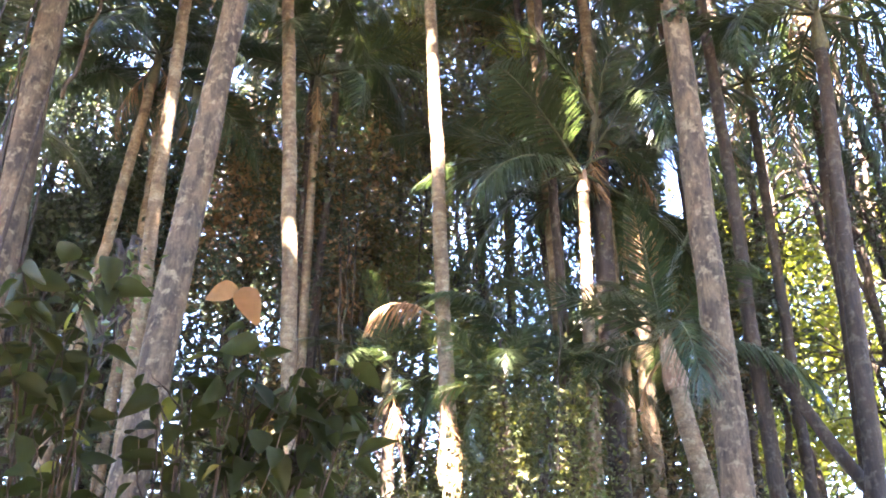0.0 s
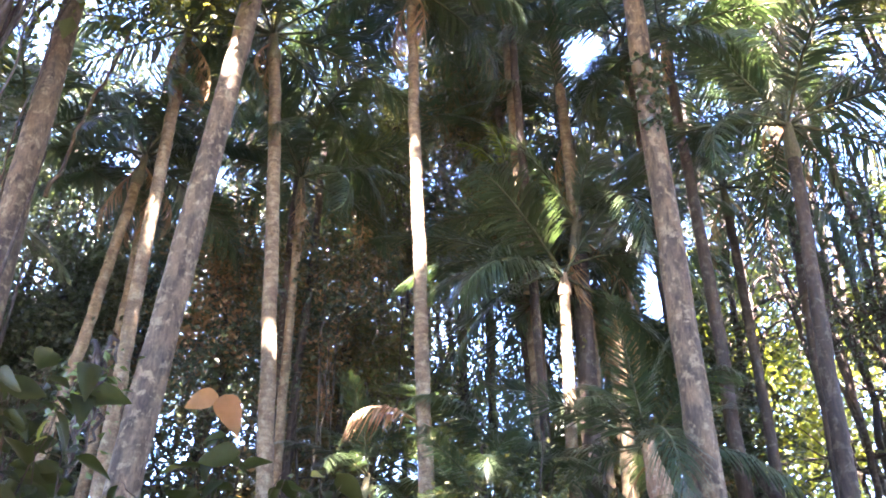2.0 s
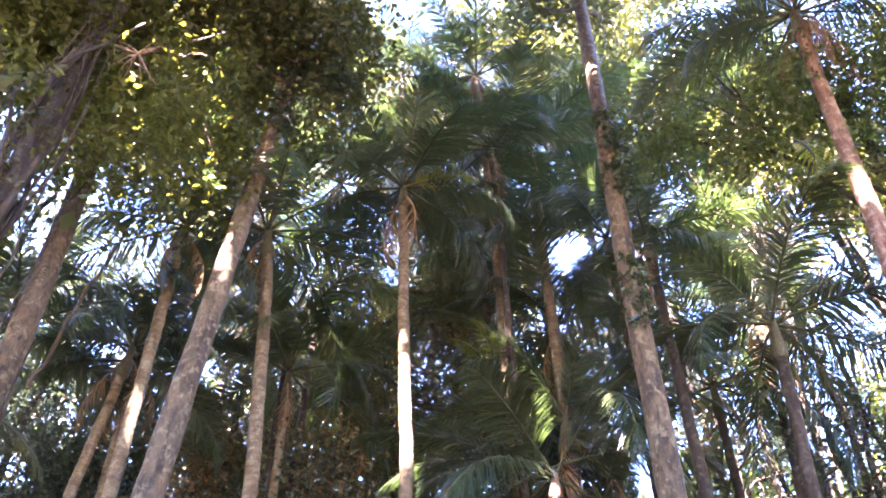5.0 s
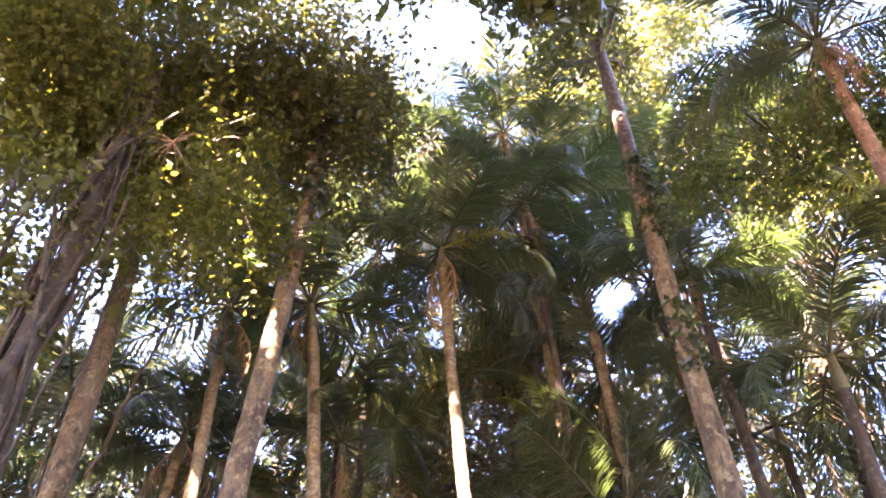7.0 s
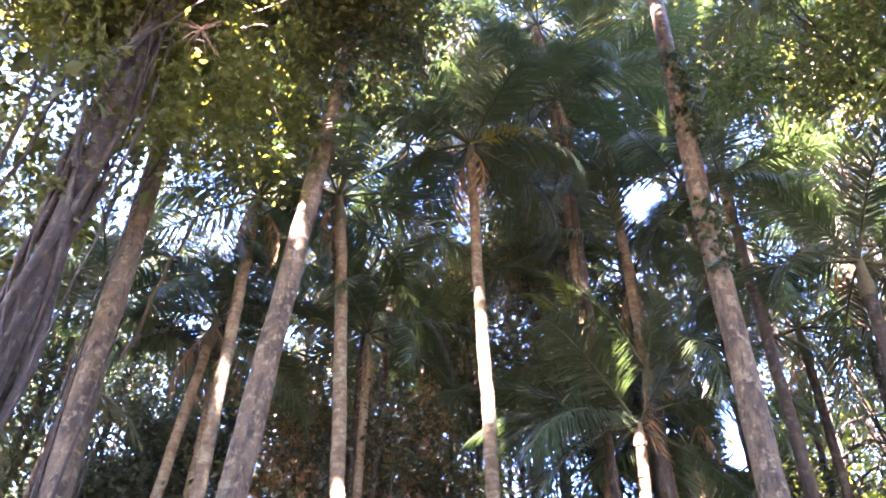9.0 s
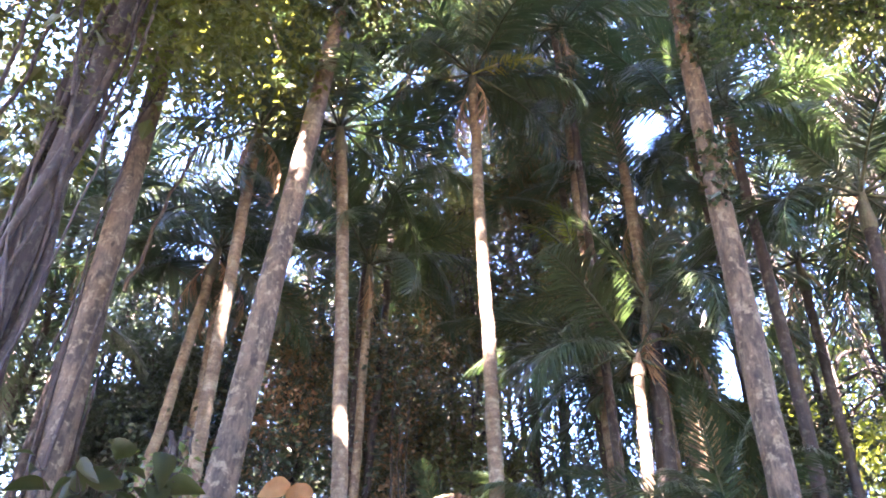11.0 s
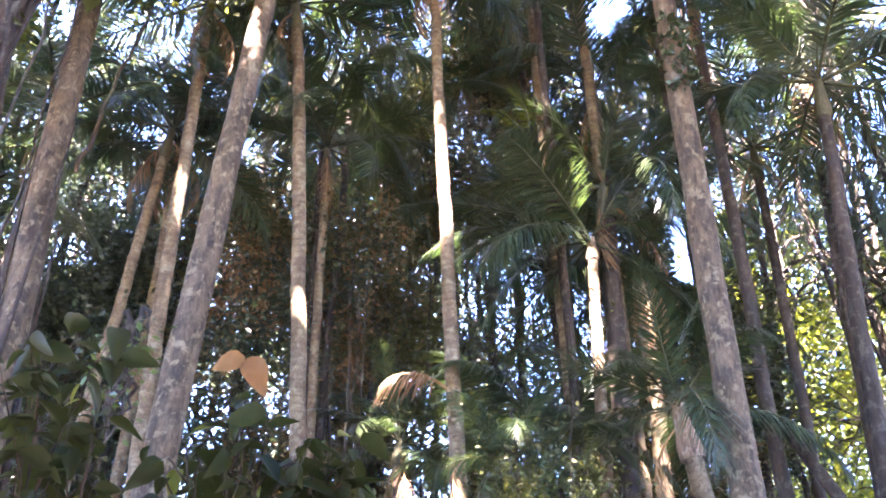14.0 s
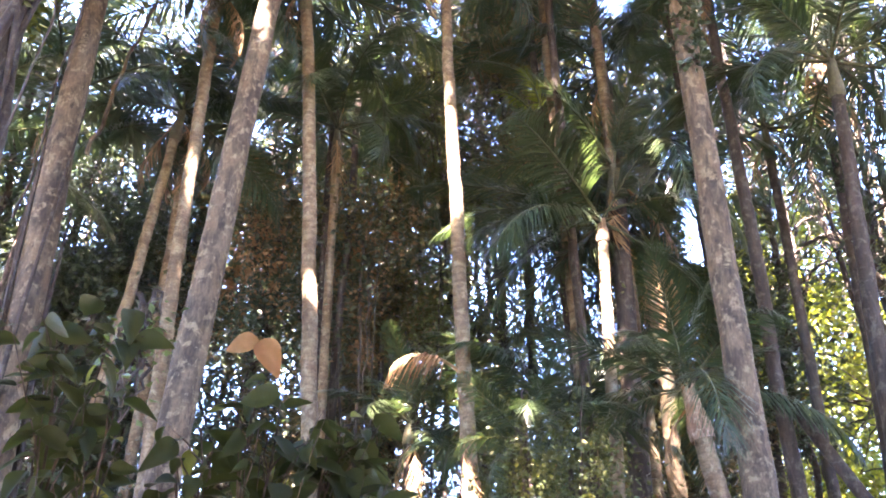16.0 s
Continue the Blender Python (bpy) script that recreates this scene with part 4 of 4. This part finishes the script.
vr = np.random.default_rng(5)
for i in range(11):
    a0, turns = vr.uniform(0, 6.28), vr.uniform(0.6, 1.8) * (1 if i % 2 else -1)
    zz = np.linspace(-0.1, 17.0, 46)
    rr = (0.23 + 0.1 * vr.random()) * (1 + 0.16 * np.sin(zz * vr.uniform(0.7, 1.9) + a0))
    pts = np.stack([-5.83 - 0.004 * zz + rr * np.cos(a0 + turns * zz * 0.5), 8.12 - 0.002 * zz + rr * np.sin(a0 + turns * zz * 0.5), zz], 1)
    rad = (0.022 + 0.05 * vr.random()) * (1 + 0.25 * np.sin(zz * 2.1 + a0))
    v, f = tube(pts, rad, 8, 0.16, vr)
    ob = piece("climbing_root", quads("climbing_root", v - pts[0], f, [VINE]))
    ob.location = pts[0]
    tagged(ob, "brown climbing root wound round a tree trunk", "vine", "vines")
for i in range(7):
    a0, turns = vr.uniform(0, 6.28), vr.uniform(0.2, 0.7) * (1 if i % 2 else -1)
    zz = np.linspace(-0.1, vr.uniform(7.5, 10.5), 34)
    rr = 0.25 + 0.07 * vr.random()
    ax = -5.38 + (-0.05) * zz
    pts = np.stack([ax + rr * np.cos(a0 + turns * zz * 0.5), 10.13 + 0.01 * zz + rr * np.sin(a0 + turns * zz * 0.5), zz], 1)
    v, f = tube(pts, np.linspace(0.05, 0.015, 34) * vr.uniform(0.8, 1.5), 8, 0.14, vr)
    ob = piece("climbing_root", quads("climbing_root", v - pts[0], f, [BARK_BROWN]))
    ob.location = pts[0]
    tagged(ob, "dark climbing root that clings to a pale trunk", "vine", "vines")
vine([(-6.16, 11.45, 10.4), (-5.95, 11.5, 12.2), (-5.7, 11.7, 14.6)], 0.035, "pale bare branch hanging between the trees", "branch", 0.02, 8, BARK_GREY)
for i in range(9):
    x, y = -2.6 + vr.uniform(0, 1.9), 15.6 + vr.uniform(0, 1.0)
    vine([(x, y, 0.0), (x + vr.normal() * 0.2, y, 5.0), (x + vr.normal() * 0.3, y + 0.2, vr.uniform(8, 12))], vr.uniform(0.015, 0.045), "thin brown liana hanging from the canopy", "liana", 0.03, 50 + i)
for i, (x, y, z0, z1) in enumerate(((-6.9, 9.6, 7.0, 14.0), (-6.0, 9.7, 8.0, 14.5), (-5.4, 8.0, 6.0, 13.5), (2.2, 13.8, 2.0, 9.5))):
    vine([(x, y, z0), (x + vr.normal() * 0.15, y, (z0 + z1) / 2), (x + vr.normal() * 0.2, y, z1)], 0.018, "thin vine hanging beside a trunk", "vine", 0.025, 80 + i)
for i in range(5):
    x, y, z = vr.uniform(-7.4, -4.0), vr.uniform(7.4, 8.2), vr.uniform(9.0, 12.0)
    vine([(x, y, z), (x + vr.normal() * 0.4, y + 0.1, z + 2.5), (x + vr.uniform(-0.8, 1.6), y + 0.2, z + vr.uniform(4, 6.5))], vr.uniform(0.012, 0.035), "brown liana climbing into the canopy", "liana", 0.012, 120 + i, BARK_BROWN)
dl = vine([(8.1, 11.7, 0.0), (5.2, 13.05, 6.5)], 0.13, "dark fallen trunk leaning through the trees", "leaning_trunk", 0.02, 90, BARK_BROWN)
tagged(dl, category="dead tree")


def epiphyte(x, y, z0, z1, r, count, seed, mat, size):
    rng = np.random.default_rng(seed)
    cl = [(x + 0.02 * z, y, z, r, r, 0.35) for z in np.linspace(z0, z1, max(2, int((z1 - z0) / 0.4)))]
    at = np.array([x, y, z0])
    root = thing("climbing_fern", at, "dark climbing fern that clings to a trunk", "fern")
    crown("leaves", at, rng, cl, count, size, mat, root, twig=0.07, hollow=0.3, whole=True)


epiphyte(3.6, 10.74, 11.7, 12.9, 0.24, 500, 1, FROND, 0.14)
epiphyte(3.66, 10.7, 15.2, 17.6, 0.25, 800, 2, FROND, 0.15)
epiphyte(-3.2, 10.5, 16.4, 18.6, 0.24, 500, 3, FROND, 0.17)
epiphyte(-6.3, 8.0, 9.5, 15.5, 0.42, 1100, 4, LEAF, 0.12)

# a tuft of dry twigs lodged in the creepers
rng = np.random.default_rng(812)
tuft_at = np.array([-4.04, 6.6, 12.65])
tuft = thing("dry_twig_tuft", tuft_at, "tuft of pale dry twigs lodged in the creepers", "dead branch")
for i in range(15):
    d = rng.normal(size=3)
    d[2] = d[2] * 0.5 - 0.15
    d *= rng.uniform(0.25, 0.55) / np.linalg.norm(d)
    v, f = tube(bend((0, 0, 0), d, rng.uniform(-0.03, 0.06), 7, 0.008, rng), np.linspace(0.013, 0.004, 7), 5, 0.05, rng)
    piece("twig", quads("twig", v, f, [FIBRE]), tuft)

# bright young fronds among the dark ones
YOUNG = frond_mesh("young_frond", 1.1, 45, 0.4, 22, 0.34, [LEAF_BRIGHT, RACHIS], 51, 0.0, 8)
for owner, place, head, dip in (("palm.012", (-1.0, -1.9, 13.05), 170, -50), ("palm.012", (-0.85, -1.9, 13.0), 215, -70), ("palm.009", (-0.6, -1.8, 12.2), 250, 70)):
    piece("young_frond", YOUNG, bpy.data.objects[owner], "bright yellow-green young frond", Matrix.Translation(place) @ pose(0, 0, 0, 0, 0, head) @ pose(0, 0, 0, 0, dip, 0))

# creepers with dry reddish leaves that hang in the dark trees
for i, (x, y, z) in enumerate(((-4.7, 16.2, 12.9), (-4.2, 16.2, 11.8), (-3.8, 16.2, 10.8), (-4.7, 16.4, 11.4), (-4.9, 16.4, 10.2), (-2.4, 16.6, 11.5), (-1.5, 16.6, 12.7), (-2.0, 16.4, 9.7))):
    rng = np.random.default_rng(840 + i)
    at = np.array([x, y, z + 1.4])
    root = thing("hanging_creeper", at, "hanging creeper with dry reddish brown leaves", "vine", "vines")
    v, f = tube(bend((0, 0, 0), (rng.normal() * 0.2, 0, -2.6), 0, 14, 0.03, rng), np.linspace(0.02, 0.008, 14), 6, 0.1, rng)
    piece("stem", quads("stem", v, f, [VINE]), root)
    crown("leaves", at, rng, [(x + rng.normal() * 0.15, y - 0.1, z + q, 0.32, 0.25, 0.4) for q in (0.9, 0.3, -0.3, -0.8)], 260, 0.12, DEAD, root, twig=0.12, per=7, whole=True)

# unseen low trees added just behind the stand point to shade the shrubs
for i, (x, y, cl) in enumerate(((-3.2, -0.6, [(-2.4, -0.3, 4.6, 1.5, 1.0, 1.0), (-3.6, -1.0, 5.2, 1.3, 1.2, 1.0), (-1.2, -0.4, 5.6, 1.4, 1.1, 0.8), (-3.8, -0.8, 3.4, 1.2, 1.2, 1.2)]),
                                (2.2, -2.2, [(1.4, -1.4, 4.6, 1.6, 1.2, 1.0), (0.0, -1.0, 5.6, 1.6, 1.2, 0.8), (2.6, -1.2, 3.6, 1.2, 1.2, 1.2), (2.8, -0.8, 5.0, 1.3, 1.2, 1.0)]),
                                (-0.6, -3.6, [(-0.6, -3.2, 3.2, 1.6, 1.0, 1.3), (-2.0, -2.6, 3.6, 1.4, 1.0, 1.3), (0.8, -3.2, 3.4, 1.4, 1.0, 1.3)]))):
    tree("understorey_tree", (x, y), (x, y, 4.2), 0.07, 0.03, cl, 4200, 0.24, LEAF, BARK_BROWN, "small unseen tree added behind the path to shade the shrubs", 700 + i, sides=8, fork=0.4)

# a sapling with light green leaves before the trunks
p0 = (-2.85, 6.93, 4.75)
tree("sapling", (p0[0], p0[1]), (p0[0], p0[1], p0[2] + 0.3), 0.018, 0.008, [(p0[0] + 0.05, p0[1], p0[2] + 0.25, 0.14, 0.14, 0.16), (p0[0], p0[1], p0[2], 0.14, 0.14, 0.18), (p0[0] - 0.06, p0[1], p0[2] - 0.3, 0.14, 0.14, 0.16)], 170, 0.09, LEAF_GREEN, BARK_BROWN, "slim sapling with light yellow-green leaves", 720, sides=6, fork=0.6, twig=0.12)

# fallen leaves on the forest floor
rng = np.random.default_rng(77)
spot = np.stack([rng.uniform(-14, 14, 14000), rng.uniform(-10, 24, 14000)], 1)
hgt = 0.05 * np.sin(spot[:, 0] * 0.9) * np.cos(spot[:, 1] * 0.7) + 0.03 * np.sin(spot[:, 0] * 2.3 + spot[:, 1])
turn = rng.uniform(0, 6.28, 14000)
ln, wd = rng.uniform(0.05, 0.12, 14000), rng.uniform(0.02, 0.04, 14000)
d2, s2 = np.stack([np.cos(turn), np.sin(turn)], 1), np.stack([-np.sin(turn), np.cos(turn)], 1)
base = np.concatenate([spot, (hgt + 0.05)[:, None]], 1)
pad = lambda a, z: np.concatenate([a, z[:, None]], 1)
lv = np.stack([base, base + pad(d2 * ln[:, None] * 0.5 + s2 * wd[:, None], rng.uniform(0.0, 0.02, 14000)), base + pad(d2 * ln[:, None], rng.uniform(-0.005, 0.025, 14000)), base + pad(d2 * ln[:, None] * 0.5 - s2 * wd[:, None], rng.uniform(0.0, 0.02, 14000))], 1).reshape(-1, 3)
tagged(piece("leaf_litter", quads("leaf_litter", lv, np.arange(56000).reshape(-1, 4), [DEAD], smooth=False)), "dry brown leaves scattered over the forest floor", "leaf litter", kind="stuff")
